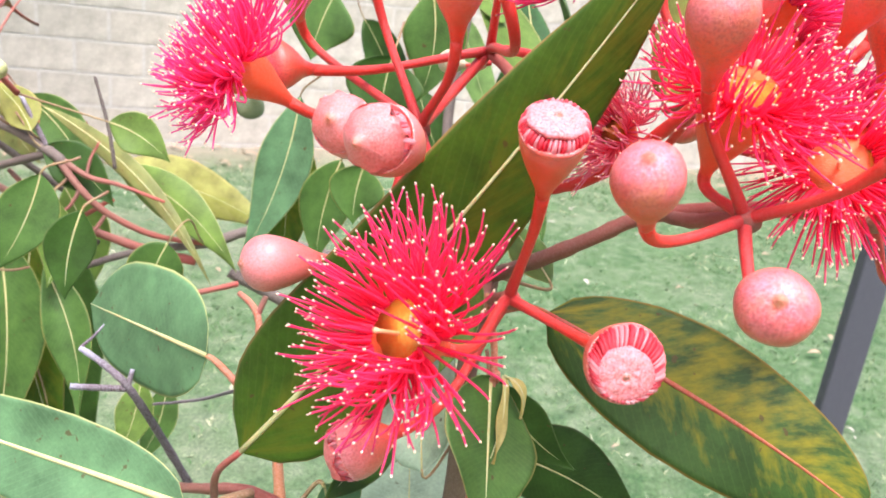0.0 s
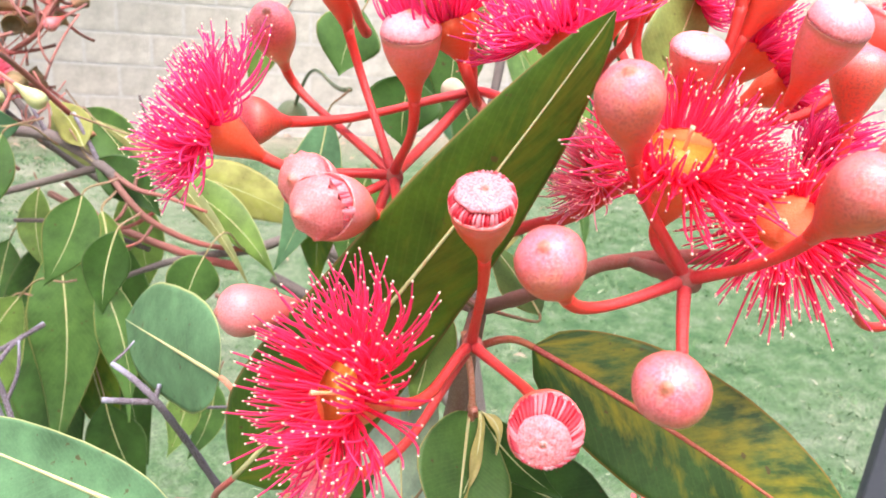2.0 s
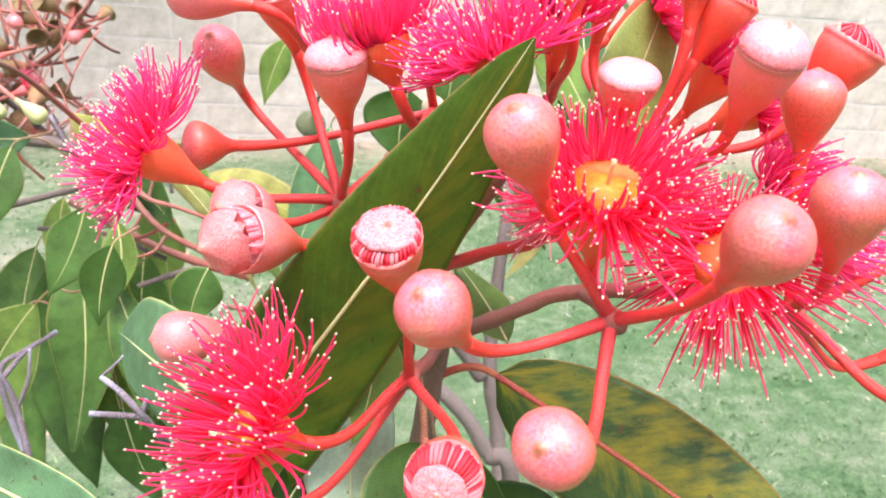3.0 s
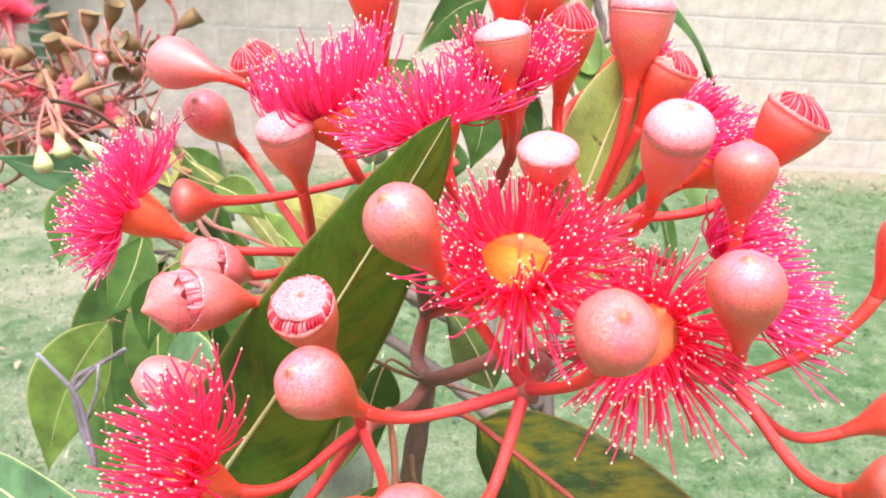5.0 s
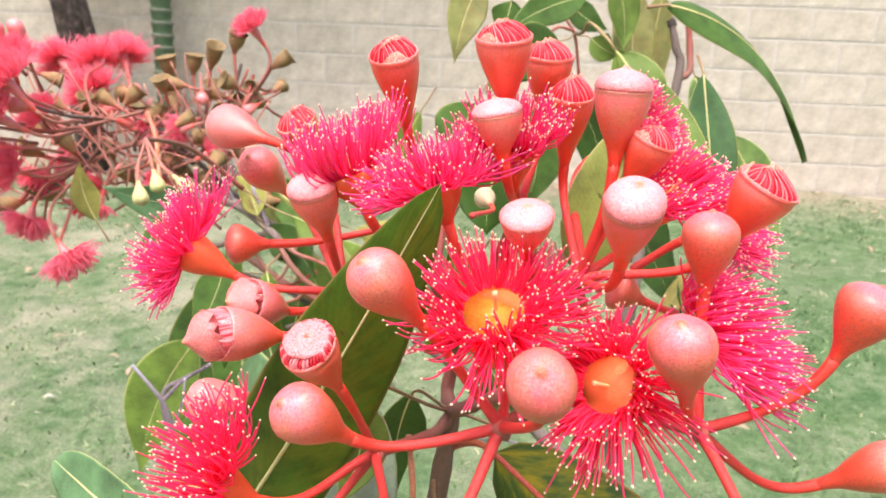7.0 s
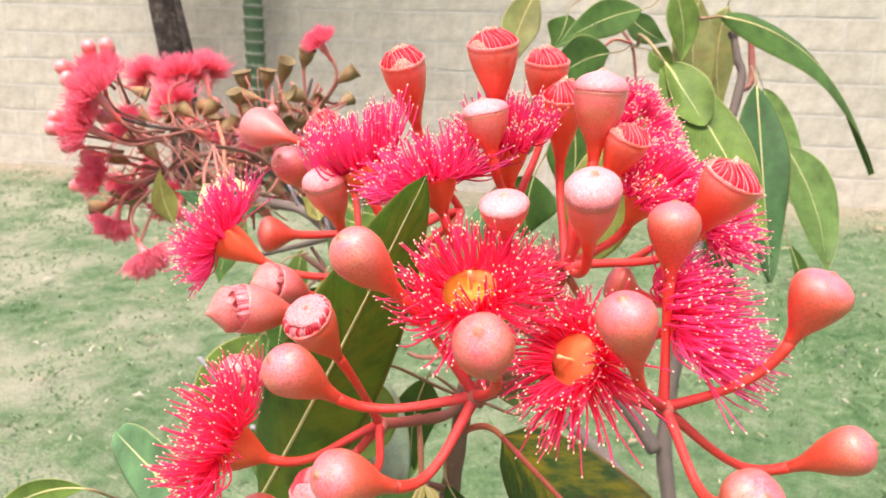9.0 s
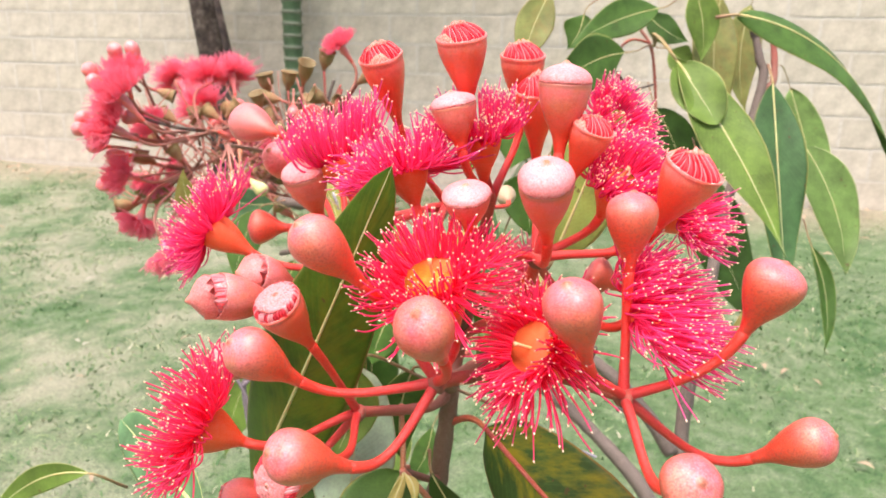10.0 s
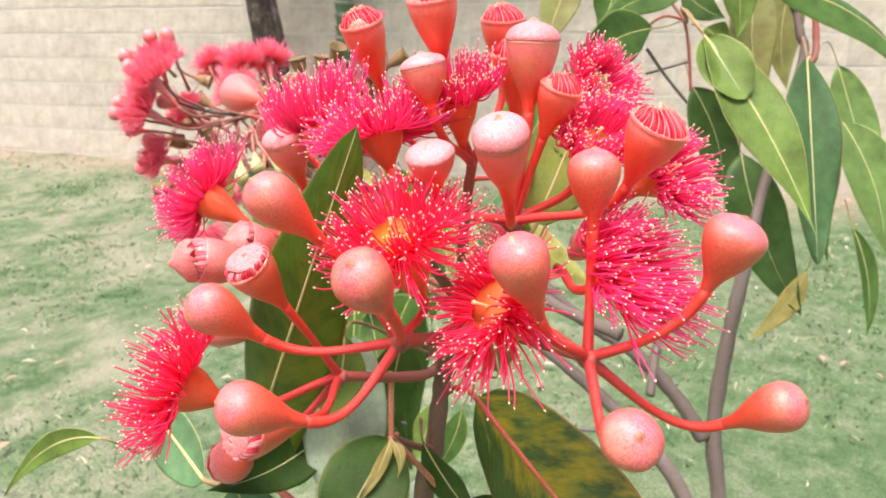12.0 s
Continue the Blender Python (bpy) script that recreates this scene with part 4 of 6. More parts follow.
fringe = flower((0.0506, -5.6176, 1.3067), (0.0555, -5.6179, 1.2957), (0.0695, -5.5564, 1.2789), 0.0160, 340, 0.0225, "open hot-pink gum flower with a dry brown patch on its cup", spread=(-4, 40), colour=filament_pink, sweep=(0.15, 0.05, 0.12), seed=13)
part("dry_patch", Shape().tube([(0.0381, -5.6206, 1.3128), (0.0420, -5.6240, 1.3118), (0.0455, -5.6247, 1.3105), (0.0490, -5.6243, 1.3084), (0.0509, -5.6220, 1.3064)], [0.0006, 0.0030, 0.0036, 0.0022, 0.0006], 10), dry_brown, fringe, "dry brown withered patch")
flower((0.0791, -5.6232, 1.3068), (0.0838, -5.6253, 1.2951), (0.0695, -5.5564, 1.2789), 0.0150, 448, 0.0225, PINK_FLOWER, spread=(6, 100), colour=filament_pink, seed=15)
flower((0.1479, -5.6062, 1.3061), (0.1416, -5.5995, 1.2913), J6, 0.0140, 392, 0.0165, PINK_FLOWER, spread=(2, 60), sweep=(0.2, 0, -0.05), colour=filament_pink, seed=17)
flower((0.1004, -5.6063, 1.3186), (0.0999, -5.6010, 1.3009), J8, 0.0135, 336, 0.0175, PINK_FLOWER, spread=(2, 55), colour=filament_pink, seed=19)
flower((0.1399, -5.5684, 1.3198), (0.1259, -5.5611, 1.3083), J6, 0.0140, 364, 0.0150, PINK_FLOWER, spread=(2, 70), colour=filament_pink, seed=21)
flower((0.1688, -5.5847, 1.2922), (0.1571, -5.5807, 1.2841), (0.1412, -5.5801, 1.2716), 0.0140, 364, 0.0185, PINK_FLOWER, spread=(2, 66), droop=0.1, colour=filament_pink, seed=23)
flower((0.1091, -5.5825, 1.2584), (0.1194, -5.5805, 1.2535), J6, 0.0135, 220, 0.0180, "faded pink gum flower behind the cluster", colour=filament_old, seed=25)

# ---- stems of the front cluster ----
STEM = "reddish brown flower stalk joining the buds"
M2 = (0.0716, -5.5815, 1.1049)
stem([(M2[0] - 0.02, M2[1] + 0.06, -0.03), (M2[0] - 0.01, M2[1] + 0.05, 0.4), (M2[0], M2[1] + 0.02, 0.8), M2, (0.0723, -5.5706, 1.1552), HUB], 0.0075, 0.0036, stem_olive, "brown main stem rising under the flower cluster")
HUB2 = (0.0735, -5.5423, 1.2150)
stem([HUB, (0.0711, -5.5484, 1.1983), HUB2], 0.0032, 0.0026, brown_stem, "brown stem behind the long olive leaf")
stem([HUB, (0.0852, -5.5948, 1.2162), (0.0968, -5.6084, 1.2290), (0.1079, -5.6168, 1.2385), (0.1288, -5.6359, 1.2482), J4], 0.0028, 0.0020, brown_stem, STEM)
stem([(0.1118, -5.6206, 1.2407), (0.1141, -5.6330, 1.2427), J1], 0.0022, 0.0022, brown_stem, STEM)
stem([HUB, (0.0722, -5.5815, 1.1963), J3], 0.0026, 0.0020, brown_stem, STEM)
stem([HUB2, (0.0927, -5.5649, 1.2320), (0.1088, -5.5805, 1.2439), J6], 0.0026, 0.0020, pedicel_skin, STEM)
stem([HUB2, (0.0917, -5.5810, 1.2647), J8], 0.0026, 0.0018, brown_stem, STEM)
stem([HUB2, (0.0727, -5.5881, 1.2643), (0.0695, -5.5564, 1.2789)], 0.0026, 0.0018, brown_stem, STEM)
stem([(0.0695, -5.5564, 1.2789), (0.0554, -5.5646, 1.2638), J2], 0.0020, 0.0018, pedicel_skin, STEM)
stem([(0.0684, -5.6067, 1.1256), (0.0707, -5.6073, 1.1801), (0.0667, -5.5998, 1.2055)], 0.0014, 0.0011, petiole_orange, "thin orange leaf stalk standing upright")
stem([(0.0703, -5.6075, 1.1801), (0.0730, -5.5843, 1.1626), (0.0723, -5.5706, 1.1552)], 0.0014, 0.0018, brown_stem, STEM)
stem([(0.0711, -5.6091, 1.1812), (0.0748, -5.5989, 1.1669), (0.0823, -5.5866, 1.1455), (0.1004, -5.5736, 1.1082)], 0.0014, 0.0013, petiole_orange, "orange leaf stalk bending down")
for name, at in (("knuckle", J1), ("knuckle", J2), ("knuckle", J3), ("knuckle", J4), ("knuckle", J6)):
    k = thing("stalk_node", at, "swollen brownish joint where bud stalks meet", "plant joint", "joints of the flower stalks")
    part(name, Shape().turned(Vector(at) + Vector((0, 0, -0.0028)), (0.1, -0.2, 1), smooth_rows([(0, 0.0016), (0.001, 0.0026), (0.0028, 0.0031), (0.0045, 0.0026), (0.0056, 0.0012)], 10), 12, lambda a, t: 1 + 0.12 * math.sin(3 * a) + 0.08 * math.sin(7 * a)), brown_stem, k)

# ---- leaves close to the flowers ----
leaf((-0.0091, -5.5998, 1.1470), (0.0857, -5.6482, 1.3127), (0.75, 0.13, -0.6), 0.042, leaf_deep, "long olive-green leaf with a pale midrib and worn edge", bend=(0.004, -0.006, 0.003), petiole=(-0.0168, -5.5888, 1.1189), petiole_bow=(-0.006, 0, 0.006), fold=0.1, wave=0.02, rib_size=0.0016, belly=0.40, blunt=0.3, stalk=brown_stem, taper=0.8, full=True, base_turn=0.6, flare=0.3)
leaf((0.0965, -5.5800, 1.1905), (0.1990, -5.6400, 1.1440), (0.55, 0.26, 0.82), 0.0505, leaf_stained, "broad green leaf stained yellow with a red midrib", rib=rib_red, petiole=(0.0742, -5.5671, 1.1800), petiole_bow=(0, 0, 0.006), bend=(0.004, -0.008, 0.003), wave=0.03, fold=-0.10, rib_size=0.0019, belly=0.38, taper=0.75, blunt=0.65)
leaf((-0.0245, -5.5232, 1.1430), (-0.0899, -5.4280, 1.1245), (-0.0037, 0.024, 0.0464), 0.060, leaf_grey, "round grey-green leaf with pale margin", blunt=1.0, rib_size=0.0018, petiole=(-0.0088, -5.5413, 1.1364), stalk=petiole_orange)
leaf((-0.0241, -5.6165, 1.1397), (-0.1164, -5.5659, 1.1428), (-0.0079, -0.0121, -0.0285), None, leaf_grey, "rounded grey-green leaf with a pale midrib", blunt=1.0, rib_size=0.0018, petiole=(-0.0044, -5.6067, 1.1365))
leaf((0.0483, -5.6161, 1.1494), (0.0448, -5.5903, 1.2132), (0.91, 0.40, -0.15), 0.036, leaf_mint, "pale grey-green leaf hanging under the flowers", blunt=0.8, petiole=(0.0704, -5.6068, 1.1758), rib_size=0.0007)
leaf((0.0760, -5.5893, 1.1697), (0.1121, -5.5941, 1.1337), (0.35, -0.2, 0.75), 0.022, leaf_dark, "dark green leaf under the broad stained leaf", petiole=(0.0740, -5.5870, 1.1790))
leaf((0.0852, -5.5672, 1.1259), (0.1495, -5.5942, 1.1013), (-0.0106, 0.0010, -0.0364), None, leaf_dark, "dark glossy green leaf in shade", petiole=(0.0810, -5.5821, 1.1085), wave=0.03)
leaf((0.0701, -5.6065, 1.1784), (0.0624, -5.6427, 1.1504), (0.91, 0.25, -0.35), 0.036, leaf_mid, "green leaf with a yellow curled end", blunt=0.7, petiole=(0.0712, -5.6030, 1.1790), petiole_bow=(0, 0, 0.002), wave=0.05, stalk=petiole_orange, rib_size=0.0012)
leaf((0.0727, -5.6111, 1.1816), (0.0661, -5.6283, 1.1606), (0.8, 0.3, -0.5), 0.0055, leaf_straw, "yellowed curled leaf end with a pale midrib", wave=0.16, end_curl=0.3, bend=(0.002, 0, 0.001))
leaf((0.0728, -5.6116, 1.1818), (0.0784, -5.6172, 1.1690), (0.8, 0.3, -0.3), 0.0045, leaf_straw, "yellowed hooked leaf tip beside a curled edge", wave=0.12, bend=(0.003, 0, 0.002))
leaf((0.0346, -5.5979, 1.1713), (0.0137, -5.6543, 1.1681), (0.0106, -0.0017, -0.0187), None, leaf_dark, "dark green leaf curling below a bud", fold=0.3, petiole=(0.0470, -5.5878, 1.1686))
leaf((-0.0985, -5.6088, 1.1391), (-0.1727, -5.6172, 1.0890), (0.0057, -0.0019, -0.0128), None, leaf_pale, "narrow yellow-green leaf arching down", bend=(0, 0, 0.012), petiole=(-0.0945, -5.5894, 1.1203))
leaf((0.0150, -5.6387, 1.1616), (0.0255, -5.6351, 1.1304), (0.0170, 0.0179, -0.0041), None, leaf_grey, "pale leaf low under the flowers", petiole=(0.0038, -5.6323, 1.1430))
leaf((0.1230, -5.5860, 1.2700), (0.1405, -5.5715, 1.3250), (0.90, 0.28, -0.38), 0.030, leaf_lime, "pale green leaf standing behind the buds", fold=0.1, blunt=0.6, petiole=J6, rib_size=0.0012)
leaf((0.0524, -5.6102, 1.2228), (0.0473, -5.6245, 1.1882), (0.0188, 0.0063, -0.0041), None, leaf_pale, "pale leaf behind the long olive leaf", petiole=HUB)
leaf((0.0621, -5.5770, 1.2101), (0.0558, -5.5740, 1.1617), (0.0169, 0.0159, -0.0069), None, leaf_mid, "green leaf behind the main stem", petiole=HUB)
leaf((0.1020, -5.5671, 1.1970), (0.0800, -5.5433, 1.2220), (0.0198, 0.0073, -0.0023), None, leaf_pale, "yellow-green leaf glimpsed through the stamens", petiole=HUB)

leaf((0.0619, -5.5587, 1.0616), (0.0610, -5.5370, 1.1171), (0.0608, -0.0118, 0.0061), None, leaf_mint, "broad pale grey-green leaf under the flower", blunt=0.9, petiole=(0.0671, -5.5618, 1.0429))

# ---- bough with hanging leaves ----
leaf((-0.2126, -5.1768, 1.0754), (-0.2077, -5.2354, 0.9095), (0.0619, -0.0040, 0.0025), None, leaf_mid, "long hanging green leaf with a pale midrib", petiole=(-0.1999, -5.1719, 1.0915), wave=0.06, rib_size=0.0014, taper=0.9)
leaf((-0.1944, -5.1505, 1.0644), (-0.1600, -5.2081, 0.8844), (0.0623, 0.0039, 0.0055), None, leaf_deep, "long hanging dark green leaf with a pale midrib", petiole=(-0.1902, -5.1515, 1.0905), wave=0.05, rib_size=0.0013, taper=0.9)
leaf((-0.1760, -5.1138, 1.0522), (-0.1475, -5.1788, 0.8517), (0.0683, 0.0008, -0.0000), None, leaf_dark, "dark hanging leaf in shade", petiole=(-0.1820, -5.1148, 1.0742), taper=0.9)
leaf((-0.1575, -5.2325, 1.1231), (-0.1579, -5.2527, 1.0604), (0.0278, -0.0004, -0.0012), None, leaf_pale, "bright yellow-green curled leaf", fold=0.35, petiole=(-0.1493, -5.2177, 1.1354), rib_size=0.0014)
leaf((-0.1649, -5.2309, 1.0700), (-0.1334, -5.2798, 0.9637), (0.0328, -0.0067, -0.0012), None, leaf_mid, "twisted green leaf hanging edge-on", fold=0.4, twist=1.2, petiole=(-0.1633, -5.2176, 1.1028))
leaf((-0.1254, -5.1664, 1.1345), (-0.0243, -5.2335, 1.0704), (-0.0248, -0.0044, -0.0262), None, leaf_pale, "long pale green leaf", petiole=(-0.1383, -5.1599, 1.1449))
leaf((-0.1809, -5.1512, 1.1762), (-0.0418, -5.2450, 1.0609), (-0.0126, -0.0019, -0.0123), None, leaf_olive, "narrow olive leaf lying across the twigs", petiole=(-0.1929, -5.1451, 1.1862))
leaf((-0.1668, -4.9479, 1.0816), (0.0118, -5.0025, 1.0304), (-0.0103, -0.0173, -0.0550), None, leaf_yellow, "yellowing leaf behind the twigs", petiole=(-0.1788, -4.9742, 1.0937))
leaf((-0.1742, -5.2115, 1.1679), (-0.2061, -5.1883, 1.1985), (0.0217, 0.0026, 0.0194), None, leaf_yellow, "small yellow leaf with a pale midrib", petiole=(-0.1684, -5.2050, 1.1589))
leaf((-0.2078, -5.1024, 1.1759), (-0.1485, -5.1403, 1.1070), (0.0367, 0.0019, 0.0256), None, leaf_mid, "green leaf behind the twigs", petiole=(-0.2231, -5.0938, 1.1908))
leaf((-0.2458, -5.1156, 1.1033), (-0.2359, -5.1454, 1.0349), (0.0331, -0.0046, 0.0052), None, leaf_pale, "yellow-green leaf under the bough", petiole=(-0.2514, -5.1092, 1.1168))
leaf((-0.1888, -5.0642, 1.0866), (-0.1648, -5.0855, 0.9897), (0.0521, -0.0067, 0.0096), None, leaf_pale, "pale leaf behind the twigs", petiole=(-0.1977, -5.0648, 1.1087))
leaf((-0.0986, -5.2172, 0.9675), (-0.1152, -5.2410, 0.9034), (0.0301, -0.0072, -0.0040), None, leaf_pale, "pale leaf hanging behind a dead twig", petiole=(-0.0898, -5.2126, 0.9824))
leaf((-0.0824, -5.1849, 0.9451), (-0.1057, -5.2086, 0.8779), (0.0295, -0.0073, -0.0045), None, leaf_mid, "green leaf hanging behind a dead twig", petiole=(-0.0757, -5.1782, 0.9644))
leaf((-0.2603, -5.0115, 1.1606), (-0.2169, -5.0320, 1.0996), (0.0332, 0.0043, 0.0305), None, leaf_olive, "dull olive leaf behind the bough", petiole=(-0.2775, -5.0009, 1.1800))
leaf((-0.2221, -5.2535, 1.0562), (-0.2453, -5.2689, 0.9766), (0.0406, -0.0048, -0.0051), None, leaf_grey, "grey-green hanging leaf with a pale midrib", petiole=(-0.2044, -5.2592, 1.0616), petiole_bow=(0, 0, 0.004), taper=0.9)
leaf((-0.1750, -5.2023, 0.9354), (-0.1377, -5.2206, 0.8434), (0.0495, 0.0025, 0.0176), None, leaf_dark, "dark leaf low on the bough", petiole=(-0.1889, -5.1855, 0.9743))
leaf((-0.0649, -5.3269, 1.1245), (-0.0782, -5.3320, 1.0832), (0.0349, 0.0062, -0.0051), None, leaf_mid, "green leaf with a pale midrib beside a round leaf", petiole=(-0.0501, -5.1912, 1.0794), taper=0.8)
leaf((-0.2320, -5.1051, 1.0576), (-0.2142, -5.1798, 0.8286), (0.0916, -0.0048, 0.0062), None, leaf_dark, "long dark leaf hanging behind the others", petiole=(-0.1820, -5.1148, 1.0742), taper=0.85, wave=0.05)
leaf((-0.2829, -5.0993, 1.0474), (-0.2691, -5.1738, 0.8124), (0.0785, -0.0040, 0.0053), None, leaf_mid, "long green leaf hanging behind the others", petiole=(-0.1902, -5.1515, 1.0905), taper=0.85, wave=0.05)
leaf((-0.1941, -5.1119, 0.9913), (-0.1728, -5.1580, 0.8571), (0.0558, -0.0029, 0.0038), None, leaf_dark, "dark leaf hanging behind the round leaf", petiole=(-0.1214, -5.2223, 1.1112), taper=0.85)
# behind the open bud, at the foot of the upper stalks
leaf((0.0147, -5.3128, 1.2244), (-0.0192, -5.3173, 1.1120), (0.0335, -0.0099, -0.0099), None, leaf_grey, "grey-green hanging leaf behind the stalks", petiole=(0.0284, -5.3229, 1.2419))
leaf((0.0192, -5.2918, 1.1958), (0.0113, -5.3077, 1.0964), (0.0386, -0.0081, -0.0021), None, leaf_deep, "dark hanging leaf behind the stalks", petiole=(0.0306, -5.3100, 1.2188))
leaf((0.0429, -5.3251, 1.1872), (0.0306, -5.3275, 1.1149), (0.0347, -0.0084, -0.0016), None, leaf_mid, "green hanging leaf with a pale midrib", petiole=(0.0528, -5.3187, 1.2108))
leaf((0.0526, -5.3693, 1.1941), (0.0483, -5.3711, 1.1572), (0.0336, -0.0081, -0.0014), None, leaf_mid, "green leaf behind an open bud", petiole=(0.0619, -5.3646, 1.2127))
leaf((0.0350, -5.2844, 1.2894), (0.0209, -5.2866, 1.2447), (0.0447, -0.0138, -0.0106), None, leaf_mid, "green leaf behind the upper stalks", petiole=(0.0484, -5.2766, 1.3155))
leaf((0.0637, -5.3698, 1.2597), (0.0603, -5.3735, 1.2175), (0.0457, -0.0096, 0.0024), None, leaf_dark, "dark leaf behind the upper stalks", petiole=(0.0710, -5.3536, 1.2783))
leaf((0.0845, -5.3608, 1.2988), (0.0827, -5.3621, 1.2342), (0.0375, -0.0089, -0.0008), None, leaf_mid, "green leaf between the stalks", petiole=(0.0889, -5.3415, 1.3212))
leaf((-0.0299, -5.1839, 1.2673), (-0.0501, -5.1826, 1.2120), (0.0241, -0.0041, -0.0065), None, leaf_pale, "pale green leaf behind the upper buds", petiole=(-0.0177, -5.1761, 1.2893))
leaf((-0.1279, -5.3652, 1.1759), (-0.1499, -5.3784, 1.1214), (0.0325, -0.0009, -0.0086), None, leaf_mid, "green leaf under the pink flower", petiole=(-0.1078, -5.3595, 1.1853))
leaf((-0.0971, -5.4087, 1.1690), (-0.1049, -5.4172, 1.1218), (0.0261, 0.0015, -0.0003), None, leaf_dark, "dark leaf under the pink flower", petiole=(-0.0869, -5.3943, 1.1757))
leaf((-0.2067, -5.2748, 1.0680), (-0.2613, -5.2975, 0.9320), (0.0629, -0.0008, -0.0138), None, leaf_pale, "long pale green leaf hanging low", petiole=(-0.1415, -5.3479, 1.1130))

BROWN = "thin brown twig on a leafy bough"
stem([(-0.2698, -5.1619, 1.1668), (-0.2081, -5.1862, 1.1699), (-0.1623, -5.2102, 1.1531), (-0.1519, -5.2152, 1.1449)], 0.0058, 0.0032, bark, "brown bough carrying hanging leaves")
stem([(-0.1601, -5.2108, 1.1525), (-0.1356, -5.2199, 1.1387), (-0.1114, -5.2252, 1.1343), (-0.0797, -5.2238, 1.1227)], 0.0026, 0.0011, brown_stem, BROWN)
stem([(-0.1579, -5.2121, 1.1502), (-0.1394, -5.2233, 1.1294), (-0.1214, -5.2223, 1.1112), (-0.0886, -5.2130, 1.0919), (-0.0501, -5.1912, 1.0794)], 0.0030, 0.0022, brown_stem, BROWN)
stem([(-0.1394, -5.2233, 1.1294), (-0.1474, -5.2281, 1.1153), (-0.1621, -5.2288, 1.1089)], 0.0016, 0.0009, brown_stem, BROWN)
stem([(-0.1214, -5.2223, 1.1112), (-0.1317, -5.2269, 1.0967), (-0.1520, -5.2273, 1.0890)], 0.0016, 0.0009, brown_stem, BROWN)
stem([(-0.1356, -5.2199, 1.1387), (-0.1332, -5.2151, 1.1512), (-0.1276, -5.2109, 1.1632)], 0.0014, 0.0008, brown_stem, BROWN)
stem([(-0.2719, -5.1621, 1.1083), (-0.2178, -5.1799, 1.1288), (-0.1623, -5.2106, 1.1523)], 0.0028, 0.0032, bark, BROWN)
stem([(-0.1623, -5.2106, 1.1523), (-0.1827, -5.2022, 1.1926)], 0.0022, 0.0013, dead_wood, BROWN)
stem([(-0.2081, -5.1865, 1.1691), (-0.2208, -5.1855, 1.1942)], 0.0022, 0.0013, dead_wood, BROWN)
stem([(-0.1673, -5.2014, 1.1461), (-0.1446, -5.2090, 1.1353), (-0.1187, -5.2093, 1.1167)], 0.0022, 0.0016, brown_stem, BROWN)
stem([(-0.2200, -5.1634, 1.1145), (-0.1628, -5.1800, 1.0920), (-0.1075, -5.1848, 1.0726), (-0.0592, -5.1955, 1.0651)], 0.0030, 0.0040, brown_stem, BROWN)
stem([(-0.1561, -5.1974, 1.0527), (-0.1073, -5.1868, 1.0681), (-0.0501, -5.1912, 1.0794), (-0.0121, -5.1924, 1.0925), (0.0317, -5.2049, 1.0820), (0.0849, -5.2192, 1.0735)], 0.0022, 0.0062, bark, "grey-brown bough passing behind the flowers")
stem([(-0.1999, -5.1816, 1.1301), (-0.1574, -5.2002, 1.0987), (-0.1240, -5.1985, 1.1141)], 0.0020, 0.0016, brown_stem, BROWN)
stem([(-0.2548, -5.1529, 1.0851), (-0.1987, -5.1657, 1.0885), (-0.1362, -5.1806, 1.0727)], 0.0018, 0.0022, bark, BROWN)
stem([(-0.0717, -5.2408, 1.0579), (-0.0537, -5.2441, 1.0572), (-0.0225, -5.2457, 1.0661)], 0.0020, 0.0022, brown_stem, BROWN)
stem([(-0.1122, -5.2371, 1.1496), (-0.1166, -5.2354, 1.1802), (-0.1256, -5.2314, 1.2142)], 0.0015, 0.0010, bark, "short dead twig standing upright")
DEAD = "bare grey dead twig with snapped ends"
stem([(-0.0392, -5.4438, 1.0254), (-0.0520, -5.4597, 1.0660), (-0.0639, -5.4764, 1.1024), (-0.0762, -5.4703, 1.1118), (-0.0871, -5.4658, 1.1178)], 0.0023, 0.0014, dead_wood, DEAD)
stem([(-0.0646, -5.4764, 1.1019), (-0.0773, -5.4787, 1.1037), (-0.0885, -5.4812, 1.1057)], 0.0016, 0.0015, dead_wood, DEAD)
stem([(-0.0646, -5.4764, 1.1019), (-0.0625, -5.4735, 1.1106)], 0.0014, 0.0010, dead_wood, DEAD)
stem([(-0.0871, -5.4658, 1.1178), (-0.0813, -5.4628, 1.1230), (-0.0776, -5.4587, 1.1271)], 0.0009, 0.0004, dead_wood, DEAD)
stem([(-0.0714, -5.3425, 1.0160), (-0.0382, -5.3925, 1.0480), (-0.0131, -5.4675, 1.0965), (-0.0003, -5.5239, 1.1293)], 0.0009, 0.0011, dead_wood, DEAD)
stem([(-0.1827, -5.3588, 0.9908), (-0.1935, -5.3459, 1.0208), (-0.2010, -5.3442, 1.0438), (-0.2243, -5.3456, 1.0742)], 0.0023, 0.0014, dead_wood, DEAD)
stem([(-0.2010, -5.3442, 1.0438), (-0.1965, -5.3176, 1.0506), (-0.1850, -5.2930, 1.0550)], 0.0018, 0.0014, dead_wood, DEAD)
stem([(-0.1935, -5.3459, 1.0208), (-0.1869, -5.3388, 1.0408), (-0.1873, -5.3309, 1.0601)], 0.0014, 0.0009, dead_wood, DEAD)
stem([(-0.1798, -5.3048, 1.0598), (-0.1999, -5.3133, 1.0486), (-0.2125, -5.3239, 1.0386), (-0.2064, -5.3308, 1.0056), (-0.1993, -5.3313, 0.9779)], 0.0015, 0.0027, dead_wood, DEAD)
